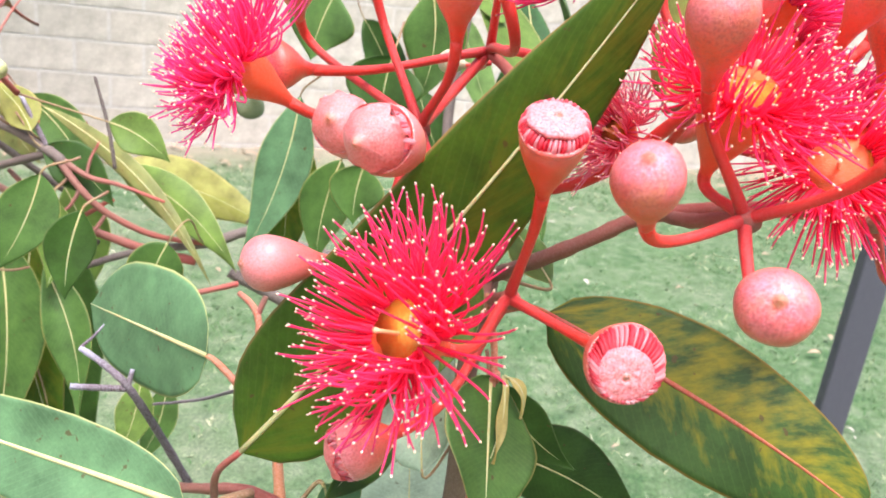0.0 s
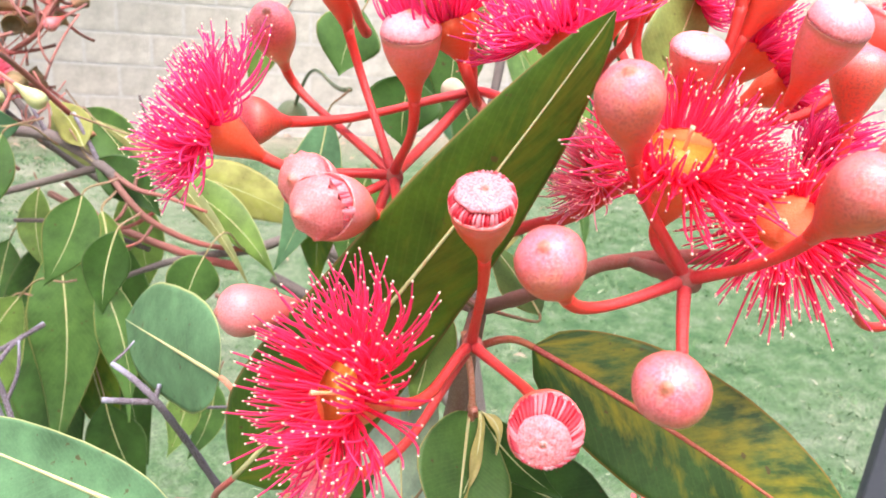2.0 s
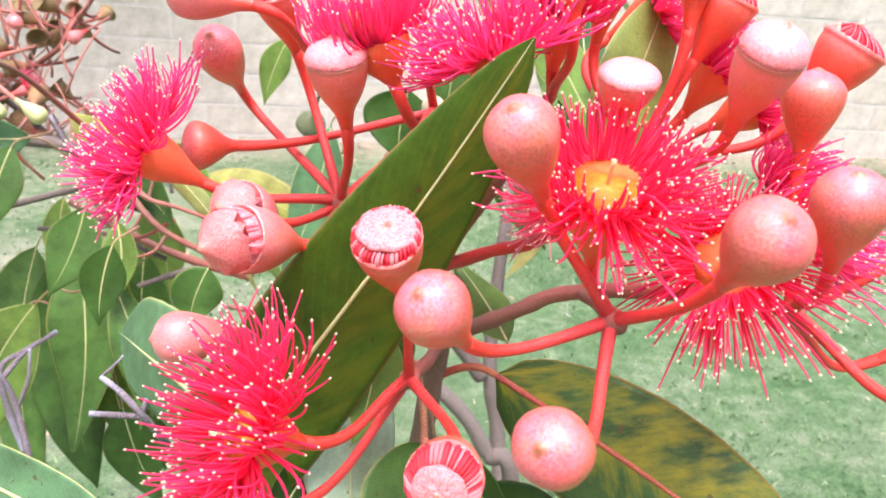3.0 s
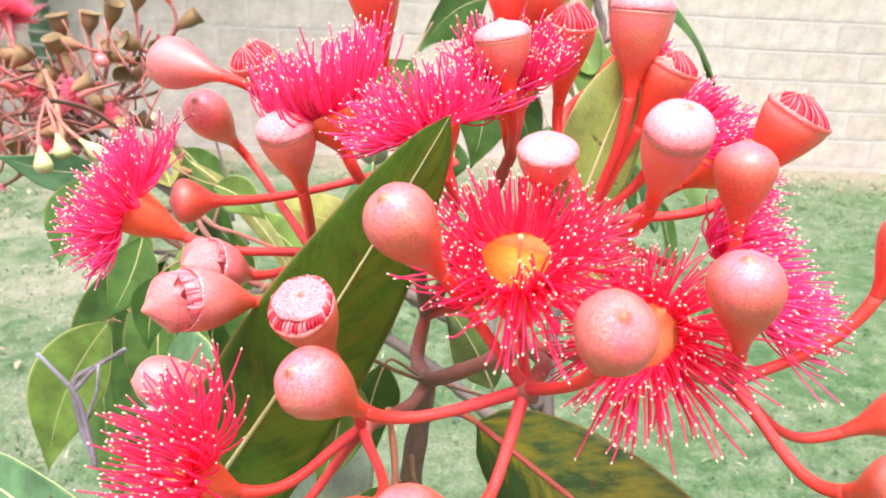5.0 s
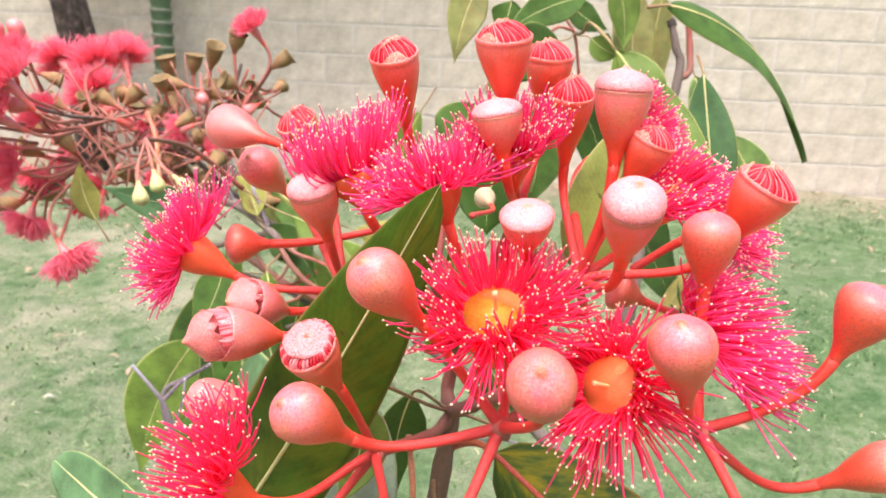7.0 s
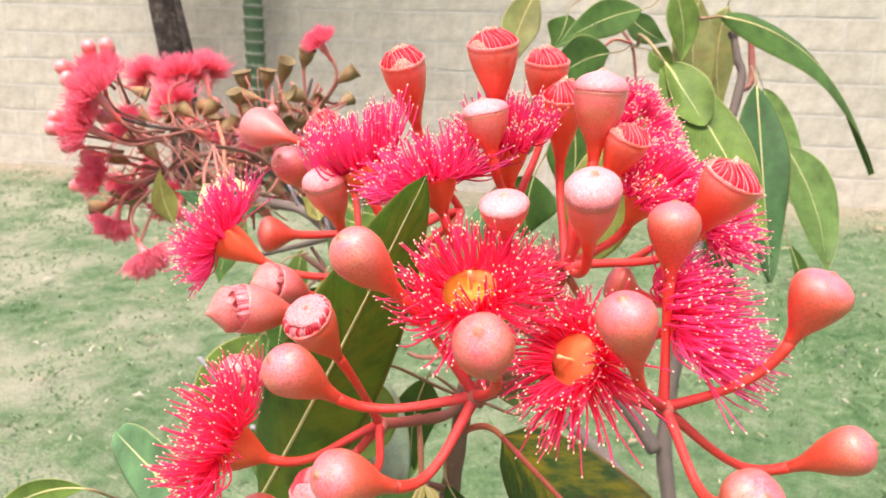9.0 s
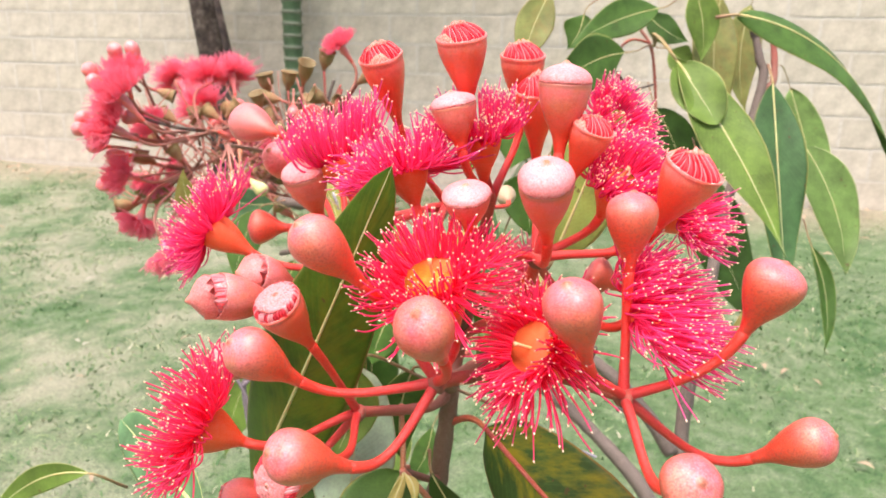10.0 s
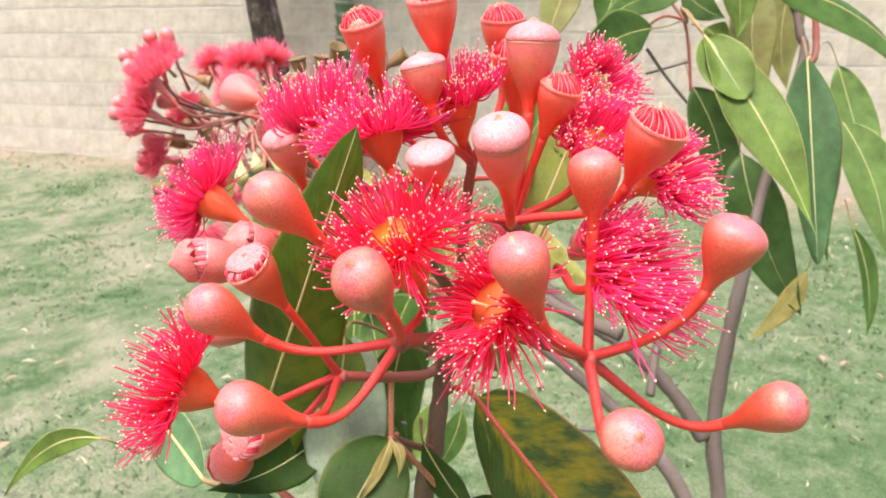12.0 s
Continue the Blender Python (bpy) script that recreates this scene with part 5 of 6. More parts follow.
stem([(-0.0380, -5.5569, 1.1040), (-0.0207, -5.5775, 1.1174), (-0.0045, -5.5894, 1.1240), (0.0182, -5.5898, 1.1107)], 0.0018, 0.0022, brown_stem, "reddish leaf-bearing twig low in the foliage")
stem([(-0.0136, -5.4979, 1.1612), (-0.0059, -5.5119, 1.1580), (-0.0032, -5.5192, 1.1403), (0.0033, -5.5305, 1.1140), (0.0073, -5.5429, 1.0834)], 0.0012, 0.0024, petiole_orange, "thin orange twig behind the open flower")
stem([(-0.0023, -5.5100, 1.1652), (-0.0058, -5.5123, 1.1569)], 0.0012, 0.0014, brown_stem, "short stub of a brown twig")

# ---- right branch with hanging leaves ----
TR = "grey-brown slender trunk of the sapling behind"
FOOT = (0.1899, -5.1881, 0.7676)
stem([(FOOT[0] + 0.02, FOOT[1] + 0.03, -0.03), (FOOT[0] + 0.02, FOOT[1] + 0.03, 0.45), FOOT, (0.1775, -5.1557, 0.8844), (0.1645, -5.1425, 0.9571), (0.1670, -5.1201, 1.0385), (0.1737, -5.0903, 1.1052), (0.1804, -5.0233, 1.1763), (0.2010, -4.9768, 1.2930), (0.1957, -4.9696, 1.3216), (0.1886, -4.9644, 1.3466)], 0.0098, 0.0036, bark, TR)
stem([(0.1571, -5.1487, 0.9492), (0.1270, -5.1451, 0.9870), (0.0838, -5.1464, 1.0267), (0.0317, -5.1460, 1.0519), (-0.0181, -5.1407, 1.0881)], 0.0082, 0.0050, bark, "grey branch slanting up behind the flowers")
stem([(FOOT[0] + 0.02, FOOT[1] + 0.03, 0.42), (0.1857, -5.2192, 0.8591), (0.1584, -5.2137, 0.9058), (0.1320, -5.2077, 0.9458), (0.0810, -5.1990, 0.9883), (0.0322, -5.1943, 1.0205), (-0.0319, -5.1852, 1.0529)], 0.0085, 0.0050, bark, "grey branch slanting up behind the flowers")
stem([(0.1071, -5.1731, 0.9963), (0.1051, -5.1494, 1.0271), (0.1057, -5.1263, 1.0540)], 0.0042, 0.0040, bark, "short grey side branch crossing behind the leaves")
stem([(0.0231, -5.1630, 0.9340), (0.0552, -5.1495, 0.9333), (0.0831, -5.1417, 0.9239)], 0.0016, 0.0016, dead_wood, "thin bare twig crossing behind the leaves")
stem([(0.1898, -4.9648, 1.3430), (0.1884, -4.9644, 1.3470), (0.1860, -4.9642, 1.3500)], 0.0052, 0.0044, trunk_dark, "dark knobbly snapped branch end")
stem([(0.2010, -4.9768, 1.2900), (0.2114, -4.9715, 1.2980), (0.2102, -4.9629, 1.3214), (0.2034, -4.9586, 1.3600)], 0.0040, 0.0030, brown_stem, "reddish brown side branch beside a snapped end")
stem([(0.0682, -5.0170, 1.3905), (0.0741, -5.0218, 1.3568), (0.0902, -5.0237, 1.3338), (0.0970, -5.0209, 1.3006), (0.1010, -5.0211, 1.2662)], 0.0018, 0.0014, brown_stem, "thin reddish twig with leaf stalks")
stem([(0.0688, -5.0968, 1.3107), (0.0848, -5.0777, 1.2848), (0.1033, -5.0580, 1.2590)], 0.0016, 0.0014, bark, "thin dark twig crossing behind the leaves")
stem([(0.0666, -5.0833, 1.2872), (0.0824, -5.0643, 1.2918), (0.0974, -5.0342, 1.2959)], 0.0012, 0.0012, bark, "thin dark twig crossing behind the leaves")
stem([(0.0899, -5.0230, 1.3360), (0.0755, -5.0614, 1.3399), (0.0709, -5.1172, 1.3291), (0.0752, -5.1595, 1.3134)], 0.0014, 0.0012, rib_red, "thin red leaf stalk crossing behind the leaves")
leaf((0.1318, -5.2119, 1.3278), (0.2268, -5.2522, 1.1886), (0.0432, 0.0170, -0.0018), None, leaf_pale, "long pale green hanging leaf with a folded side", petiole=(0.0913, -5.0233, 1.3338), wave=0.07, rib_size=0.0016, bend=(0.004, 0, 0.004))
leaf((0.1339, -5.2123, 1.3256), (0.1682, -5.2310, 1.2818), (0.0374, 0.0118, 0.0066), None, leaf_pale, "rounded lobe of a pale green leaf", blunt=0.8, fold=0.25, petiole=(0.0913, -5.0233, 1.3338))
leaf((0.2053, -5.1559, 1.3094), (0.2317, -5.2163, 1.1569), (0.0424, 0.0166, -0.0019), None, leaf_blue, "dark blue-green hanging leaf with a pale midrib", blunt=0.35, petiole=(0.2004, -5.1406, 1.3233), wave=0.06, rib_size=0.0014)
leaf((0.2407, -4.7584, 1.2770), (0.2986, -4.7960, 1.1262), (0.0560, 0.0233, -0.0068), None, leaf_light, "pale green hanging leaf with a pale midrib", blunt=0.4, petiole=(0.2011, -4.9736, 1.3013), wave=0.04)
leaf((0.2393, -5.1129, 1.2532), (0.2822, -5.1494, 1.1513), (0.0429, 0.0211, 0.0041), None, leaf_light, "bright green hanging leaf with a pale midrib", petiole=(0.2250, -5.0379, 1.2753), wave=0.05, taper=0.9)
leaf((0.2401, -5.0126, 1.2346), (0.2452, -5.0705, 1.1158), (0.0274, 0.0116, -0.0027), None, leaf_dark, "narrow dark hanging leaf with a pale midrib", petiole=(0.2232, -5.0041, 1.2723))
leaf((0.0930, -4.9401, 1.2626), (0.1378, -4.9671, 1.1513), (0.0512, 0.0244, 0.0025), None, leaf_dark, "dark leaf behind a pale one", petiole=(0.0806, -4.9335, 1.2914), taper=0.9)
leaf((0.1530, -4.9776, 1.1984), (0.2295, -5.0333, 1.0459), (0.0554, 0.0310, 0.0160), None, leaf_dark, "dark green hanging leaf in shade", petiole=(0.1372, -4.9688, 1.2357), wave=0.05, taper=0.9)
leaf((0.1385, -4.9390, 1.1910), (0.1747, -4.9631, 1.0957), (0.0470, 0.0235, 0.0054), None, leaf_grey, "teal green leaf deep in shade", petiole=(0.1219, -4.9299, 1.2301))
leaf((0.2295, -5.0156, 1.0896), (0.1833, -5.0609, 1.0221), (0.0340, 0.0070, -0.0246), 0.024, leaf_straw, "yellow dying leaf hanging low", petiole=(0.2342, -5.0026, 1.1172))
leaf((0.1512, -4.9469, 1.3867), (0.1771, -4.9903, 1.2319), (0.0341, 0.0155, -0.0003), 0.050, leaf_olive, "olive hanging leaf tinged red", petiole=(0.1679, -5.0091, 1.3929), wave=0.06)
leaf((0.1815, -4.8906, 1.3767), (0.1886, -4.9154, 1.2598), (0.0325, 0.0148, -0.0002), 0.046, leaf_olive, "olive hanging leaf with a pale midrib", petiole=(0.1680, -5.0094, 1.3919))
leaf((0.1258, -5.0001, 1.3902), (0.1395, -5.0060, 1.3181), (0.0343, 0.0157, -0.0003), None, leaf_pale, "grey-olive leaf with an orange streak", petiole=(0.1157, -4.9756, 1.4170))
leaf((0.1728, -5.1311, 1.3630), (0.3339, -5.0013, 1.2147), (0.0257, -0.0017, -0.0309), 0.056, leaf_mid, "long curved green leaf twisting downwards", bend=(0.012, 0, 0.030), fold=0.22, twist=0.5, wave=0.06, belly=0.34, taper=1.25, petiole=(0.1547, -5.1368, 1.3609), rib_size=0.0018)
leaf((0.2639, -5.0473, 1.1455), (0.2855, -5.0770, 1.0501), (0.0173, 0.0062, -0.0025), None, leaf_mid, "narrow limp green leaf with a pale midrib", fold=0.5, petiole=(0.2541, -5.0299, 1.1691), wave=0.1)
leaf((0.0833, -5.1585, 1.3307), (0.0376, -5.2548, 1.2935), (0.0149, 0.0156, -0.0396), None, leaf_mid, "green leaf with a pale midrib above the buds", petiole=(0.0940, -5.0558, 1.3357))
leaf((0.1020, -5.0824, 1.3689), (0.0360, -5.1582, 1.3348), (0.0152, -0.0040, -0.0308), None, leaf_mid, "green leaf above the buds with a pale midrib", petiole=(0.1195, -5.0330, 1.3841))
leaf((0.0782, -4.9717, 1.3656), (0.1236, -4.9643, 1.3369), (0.0101, 0.0133, 0.0279), None, leaf_dark, "dark green leaf in shade", petiole=(0.0640, -4.9808, 1.3753))
leaf((0.0156, -5.1573, 1.3811), (-0.0002, -5.1898, 1.3104), (0.0316, 0.0107, -0.0067), None, leaf_olive, "olive leaf above the buds", petiole=(0.0174, -5.1019, 1.4060))
leaf((0.0326, -5.0883, 1.3628), (0.0200, -5.0975, 1.3303), (0.0306, 0.0084, -0.0124), None, leaf_mid, "green leaf above the buds with a pale midrib", petiole=(0.0483, -5.0637, 1.3840))
leaf((0.1065, -4.9892, 1.3284), (0.1385, -4.9793, 1.3111), (0.0125, 0.0141, 0.0272), None, leaf_pale, "small pale leaf with a pale midrib", petiole=(0.0925, -4.9934, 1.3312))

# ---- left shrub with old seed capsules ----
def capsule(mouth, neck, node, dia, label="urn-shaped greenish brown seed capsule with a dark mouth"):
    mouth, neck, node = Vector(mouth), Vector(neck), Vector(node)
    ob = thing("seed_capsule", node, label, "seed capsule", "old capsules of the shrub")
    axis, h, r = (mouth - neck).normalized(), (mouth - neck).length, dia / 2
    rows = smooth_rows([(0, 0.0022), (0.15 * h, 0.003), (0.4 * h, r * 0.62), (0.65 * h, r * 0.78), (0.85 * h, r * 0.80), (1.0 * h, r)], 16) + [(0.98 * h, r * 0.86), (0.7 * h, r * 0.6), (0.6 * h, r * 0.05)]
    part("urn", Shape().turned(neck, axis, rows, 18), capsule_skin, ob)
    part("stalk", Shape().tube(curve(node, neck + axis * 0.001, node.lerp(neck, 0.5) + Vector((0, 0, -0.004)), n=8), [0.0015] * 9, 7), brown_stem, ob)
    return ob


def shrub_bud(tip, neck, node, dia):
    ob = bud("closed", tip, neck, node, dia, "dull pink bud on the shrub behind", longer=1.35, group="buds of the shrub")
    ob.children[0].data.materials[0] = pink_skin
    ob.children[-1].data.materials[0] = twig_pink
    return ob


def shrub_flower(centre, neck, node, count, length, label, seed, reach=92):
    ob = flower(centre, neck, node, 0.0095, count, length, label, spread=(-4, reach), colour=filament_old, seed=seed, thick=0.00058, anthers=False, hook=2.0)
    for child in ob.children:
        if child.name.startswith("pedicel"):
            child.data.materials[0] = twig_pink
        if child.name.startswith("hypanthium"):
            child.data.materials[0] = pink_skin
    return ob


N1, N2, N3 = (-0.2288, -5.1272, 1.2459), (-0.3605, -5.1451, 1.2348), (-0.3663, -5.1815, 1.1973)
for mouth, neck, node, dia in (
    ((-0.2319, -5.1158, 1.3238), (-0.2386, -5.1138, 1.3038), N1, 0.020), ((-0.2511, -5.1263, 1.3123), (-0.2623, -5.1184, 1.2880), (-0.2727, -5.1167, 1.2405), 0.020),
    ((-0.2844, -5.1084, 1.3007), (-0.2880, -5.1078, 1.2801), (-0.2784, -5.1188, 1.2404), 0.020), ((-0.3165, -5.1095, 1.2974), (-0.3139, -5.1052, 1.2751), (-0.2916, -5.1201, 1.2410), 0.022),
    ((-0.1894, -5.0879, 1.3034), (-0.2081, -5.0961, 1.2893), N1, 0.019), ((-0.3260, -5.1447, 1.2680), (-0.3384, -5.1541, 1.2523), (-0.3203, -5.1414, 1.2368), 0.020),
    ((-0.4119, -5.2180, 1.2172), (-0.3984, -5.2013, 1.2057), N3, 0.020), ((-0.3764, -5.1995, 1.2235), (-0.3653, -5.1995, 1.2107), N3, 0.018),
    ((-0.4224, -5.2388, 1.1628), (-0.4051, -5.2267, 1.1651), N3, 0.020), ((-0.4230, -5.1909, 1.2324), (-0.4027, -5.1858, 1.2258), N2, 0.018),
    ((-0.4197, -5.1604, 1.2562), (-0.4024, -5.1578, 1.2447), N2, 0.017), ((-0.3104, -5.1332, 1.2514), (-0.3157, -5.1400, 1.2356), (-0.3185, -5.1463, 1.2193), 0.017),
    ((-0.2988, -5.1534, 1.2805), (-0.2976, -5.1465, 1.2654), (-0.2969, -5.1348, 1.2364), 0.018), ((-0.3217, -5.0924, 1.2549), (-0.3115, -5.1048, 1.2411), (-0.3007, -5.1186, 1.2218), 0.018),
    ((-0.4115, -5.1838, 1.1676), (-0.4042, -5.1768, 1.1825), N3, 0.018), ((-0.2888, -5.0668, 1.2687), (-0.2844, -5.0827, 1.2515), (-0.2845, -5.1036, 1.2257), 0.018)):
    capsule(mouth, neck, node, dia)
GREENBUD = "small yellow-green young fruit on a pale stalk"
for tip, neck in (((-0.1653, -5.4026, 1.2249), (-0.1737, -5.3918, 1.2386)), ((-0.1606, -5.3881, 1.2305), (-0.1665, -5.3842, 1.2454)), ((-0.1360, -5.3857, 1.2315), (-0.1520, -5.3851, 1.2427))):
    ob = bud("closed", tip, neck, (-0.1835, -5.3638, 1.2620), 0.0105, GREENBUD, group="young fruits of the shrub")
    ob.children[0].data.materials[0] = green_bud
    ob.children[-1].data.materials[0] = twig_pink
for c, n, node, ln in (((-0.3497, -5.2971, 1.2892), (-0.3336, -5.2845, 1.2632), (-0.3363, -5.2238, 1.2449), 0.021), ((-0.3611, -5.2994, 1.2589), (-0.3441, -5.2824, 1.2443), (-0.3355, -5.2259, 1.2369), 0.021),
                       ((-0.4295, -5.0632, 1.2874), (-0.4171, -5.0679, 1.2586), N2, 0.024), ((-0.4199, -5.0257, 1.2889), (-0.4066, -5.0403, 1.2633), N2, 0.024), ((-0.4194, -5.0917, 1.2573), (-0.4053, -5.0925, 1.2386), N2, 0.024),
                       ((-0.4836, -5.0518, 1.2831), (-0.4619, -5.0611, 1.2643), N2, 0.023), ((-0.3691, -5.2656, 1.3039), (-0.3668, -5.2608, 1.2803), (-0.3526, -5.2272, 1.2526), 0.018),
                       ((-0.3868, -5.2459, 1.1535), (-0.3830, -5.2398, 1.1700), N3, 0.018), ((-0.3269, -5.2756, 1.1328), (-0.3370, -5.2745, 1.1484), N3, 0.019), ((-0.3766, -5.2754, 1.2095), (-0.3693, -5.2592, 1.2010), N3, 0.017),
                       ((-0.2216, -5.1098, 1.3313), (-0.2104, -5.1015, 1.3118), N1, 0.014), ((-0.3932, -5.2167, 1.1850), (-0.3906, -5.2002, 1.2001), N3, 0.016), ((-0.3848, -5.2171, 1.2496), (-0.3773, -5.2069, 1.2374), N2, 0.015)):
    shrub_flower(c, n, node, 460, ln * 1.45, "faded pink gum flower on the shrub behind", int(ln * 1e5) + len(bpy.data.objects))
for tip, neck, node in (((-0.3833, -5.2617, 1.3327), (-0.3827, -5.2560, 1.3142), (-0.3766, -5.2374, 1.2852)), ((-0.3760, -5.2471, 1.3346), (-0.3741, -5.2404, 1.3110), (-0.3769, -5.2196, 1.2699)), ((-0.3923, -5.2910, 1.3141), (-0.3826, -5.2832, 1.2993), (-0.3779, -5.2424, 1.2694)),
                        ((-0.3805, -5.3018, 1.3023), (-0.3697, -5.2911, 1.2953), (-0.3724, -5.2419, 1.2642)), ((-0.3943, -5.3061, 1.2687), (-0.3841, -5.2962, 1.2597), (-0.3756, -5.2493, 1.2431)), ((-0.3884, -5.3183, 1.2588), (-0.3770, -5.3068, 1.2538), (-0.3751, -5.2506, 1.2378)),
                        ((-0.3975, -5.2946, 1.2377), (-0.3866, -5.2820, 1.2358), (-0.3780, -5.2333, 1.2240)), ((-0.3933, -5.2762, 1.2259), (-0.3743, -5.2694, 1.2262), (-0.3629, -5.2198, 1.2143)), ((-0.4145, -5.2719, 1.1920), (-0.4004, -5.2545, 1.1954), N3), ((-0.3675, -5.2769, 1.2662), (-0.3625, -5.2620, 1.2605), (-0.3532, -5.2198, 1.2405))):
    shrub_bud(tip, neck, node, 0.0140)
TW = "tangled pinkish brown twig of the shrub"
tangle, rnd = Shape(), random.Random(12)
corner, along, rise, deep = Vector((-0.4326, -5.1973, 1.1466)), Vector((0.2039, 0.0661, 0.0038)), Vector((-0.0133, 0.0341, 0.1196)), Vector((-0.0593, 0.0844, -0.0202))
for k in range(120):
    u, w, z = rnd.random(), rnd.random() * 0.78, rnd.uniform(-0.6, 0.9)
    a = corner + along * u + rise * w + deep * z
    way = along * rnd.uniform(-0.22, 0.22) + rise * rnd.uniform(0.1, 0.5)
    size = rnd.uniform(0.0006, 0.0014)
    tangle.tube(curve(a, a + way, a + way * 0.5 + along * rnd.uniform(-0.05, 0.05), n=6), [size * (1 - 0.07 * q) for q in range(7)], 6)
for k in range(54):
    p = corner + along * rnd.uniform(0.05, 1.1) + rise * rnd.uniform(0.05, 1.05) + deep * rnd.uniform(-0.5, 0.7)
    way = Vector((rnd.gauss(0, 1), rnd.gauss(-0.3, 0.7), rnd.gauss(0.5, 0.7))).normalized()
    if k % 3 == 2:
        shrub_bud(p, p - way * 0.016, p - way * 0.05, rnd.uniform(0.011, 0.014))
    else:
        capsule(p, p - way * 0.019, p - way * 0.05 + along * rnd.gauss(0, 0.04), rnd.uniform(0.016, 0.021))
for k in range(11):
    p = corner + along * rnd.uniform(0.0, 0.85) + rise * rnd.uniform(-0.1, 0.9) + deep * rnd.uniform(-0.6, 0.2)
    way = Vector((rnd.gauss(-0.2, 1), rnd.gauss(-0.4, 0.7), rnd.gauss(0.2, 0.7))).normalized()
    shrub_flower(p, p - way * 0.016, p - way * 0.04, 120, 0.018, "withered pink gum flower on the shrub behind", 60 + k, 80)
twigs = new("twigs", tangle.mesh("twigs"))
twigs.data.materials.append(twig_pink)
tagged(twigs, "tangle of thin reddish brown flower stalks on the shrub", "twigs", kind="stuff")
stem([(-0.1754, -5.0145, 1.0509), (-0.2541, -5.0669, 1.1345), (-0.3001, -5.0987, 1.1919), (-0.3196, -5.1430, 1.2309), (-0.3605, -5.1451, 1.2348), (-0.3606, -5.2093, 1.2472), (-0.3771, -5.2445, 1.2615)], 0.0034, 0.0016, bark, "brown bough of the shrub behind")
stem([(-0.3001, -5.0987, 1.1919), (-0.3233, -5.1605, 1.2150), (-0.3663, -5.1815, 1.1973), (-0.3905, -5.2157, 1.1850), (-0.4065, -5.2321, 1.1664)], 0.0028, 0.0018, brown_stem, TW)
stem([(-0.2994, -5.1007, 1.1858), (-0.2593, -5.1174, 1.2221), (-0.2288, -5.1272, 1.2459), (-0.2231, -5.1037, 1.2832)], 0.0026, 0.0018, brown_stem, TW)
stem([(-0.3196, -5.1430, 1.2309), (-0.3021, -5.1269, 1.2321), (-0.2751, -5.1187, 1.2376)], 0.0024, 0.0018, brown_stem, TW)
stem([(-0.3092, -5.1670, 1.2494), (-0.3410, -5.1816, 1.2395), (-0.3700, -5.2167, 1.2334), (-0.3754, -5.2499, 1.2405)], 0.0018, 0.0016, brown_stem, TW)
stem([(-0.2055, -5.3244, 1.2738), (-0.1925, -5.3360, 1.2545), (-0.1756, -5.3636, 1.2252)], 0.0016, 0.0016, petiole_orange, TW)
stem([(-0.3663, -5.1815, 1.1973), (-0.3575, -5.1710, 1.2204), (-0.3997, -5.1272, 1.2693), (-0.4098, -5.0802, 1.2827)], 0.0018, 0.0014, brown_stem, TW)
stem([(-0.3663, -5.1815, 1.1973), (-0.3771, -5.2011, 1.2191), (-0.3821, -5.2346, 1.2629)], 0.0016, 0.0014, brown_stem, TW)
stem([(-0.3758, -5.1562, 1.2169), (-0.3222, -5.1636, 1.2034), (-0.3007, -5.1186, 1.2218)], 0.0016, 0.0014, brown_stem, TW)
stem([(-0.1835, -5.3638, 1.2620), (-0.1912, -5.2894, 1.2413), (-0.1736, -5.2400, 1.1992)], 0.0016, 0.0022, brown_stem, TW)
stem([(-0.3663, -5.1815, 1.1973), (-0.3527, -5.2317, 1.1622), (-0.3342, -5.2743, 1.1459)], 0.0018, 0.0014, brown_stem, TW)
leaf((-0.1813, -5.3073, 1.2034), (-0.2372, -5.3424, 1.2194), (0.0032, 0.0020, -0.0284), None, leaf_grey, "pale blue-green leaf on the shrub", petiole=(-0.1660, -5.2877, 1.1869))
leaf((-0.3300, -5.2271, 1.1531), (-0.3422, -5.2255, 1.2081), (0.0255, 0.0074, -0.0022), None, leaf_yellow, "yellow leaf on the shrub", petiole=(-0.3174, -5.2285, 1.1340))
leaf((-0.3699, -5.2128, 1.1712), (-0.4005, -5.2368, 1.1803), (0.0038, -0.0052, -0.0200), None, leaf_olive, "dull leaf on the shrub", petiole=(-0.3500, -5.2073, 1.1675))
leaf((-0.1839, -5.3292, 1.2024), (-0.1945, -5.3526, 1.1460), (0.0297, 0.0083, -0.0037), None, leaf_mid, "green leaf under the pink flower", petiole=(-0.1611, -5.3224, 1.2120))
leaf((-0.1052, -5.2932, 1.1942), (-0.0676, -5.2945, 1.1704), (0.0101, 0.0101, 0.0247), None, leaf_pale, "pale green leaf behind the stalks", petiole=(-0.1736, -5.2400, 1.1992))
leaf((-0.1674, -5.2110, 1.1562), (-0.1172, -5.2162, 1.1141), (0.0166, 0.0128, 0.0290), None, leaf_dark, "dark leaf behind the stalks", petiole=(-0.1854, -5.2059, 1.1801))
capsule((-0.2236, -5.0292, 1.2659), (-0.2290, -5.0418, 1.2608), (-0.2766, -5.0387, 1.2501), 0.017)
nut = bud("closed", (-0.0247, -5.0711, 1.1734), (-0.0195, -5.0858, 1.1909), (0.0284, -5.3229, 1.2419), 0.030, "dark green young gum nut hanging in shade", group="young fruits of the shrub")
pale_bud = bud("closed", (-0.3413, -4.8582, 1.1592), (-0.3605, -4.8567, 1.1535), (-0.3238, -5.0037, 1.1730), 0.018, "small cream round bud on the bough", group="young fruits of the shrub")
for ob, mat in ((nut, nut_green), (pale_bud, bud_cream)):
    for child in ob.children:
        child.data.materials[0] = mat
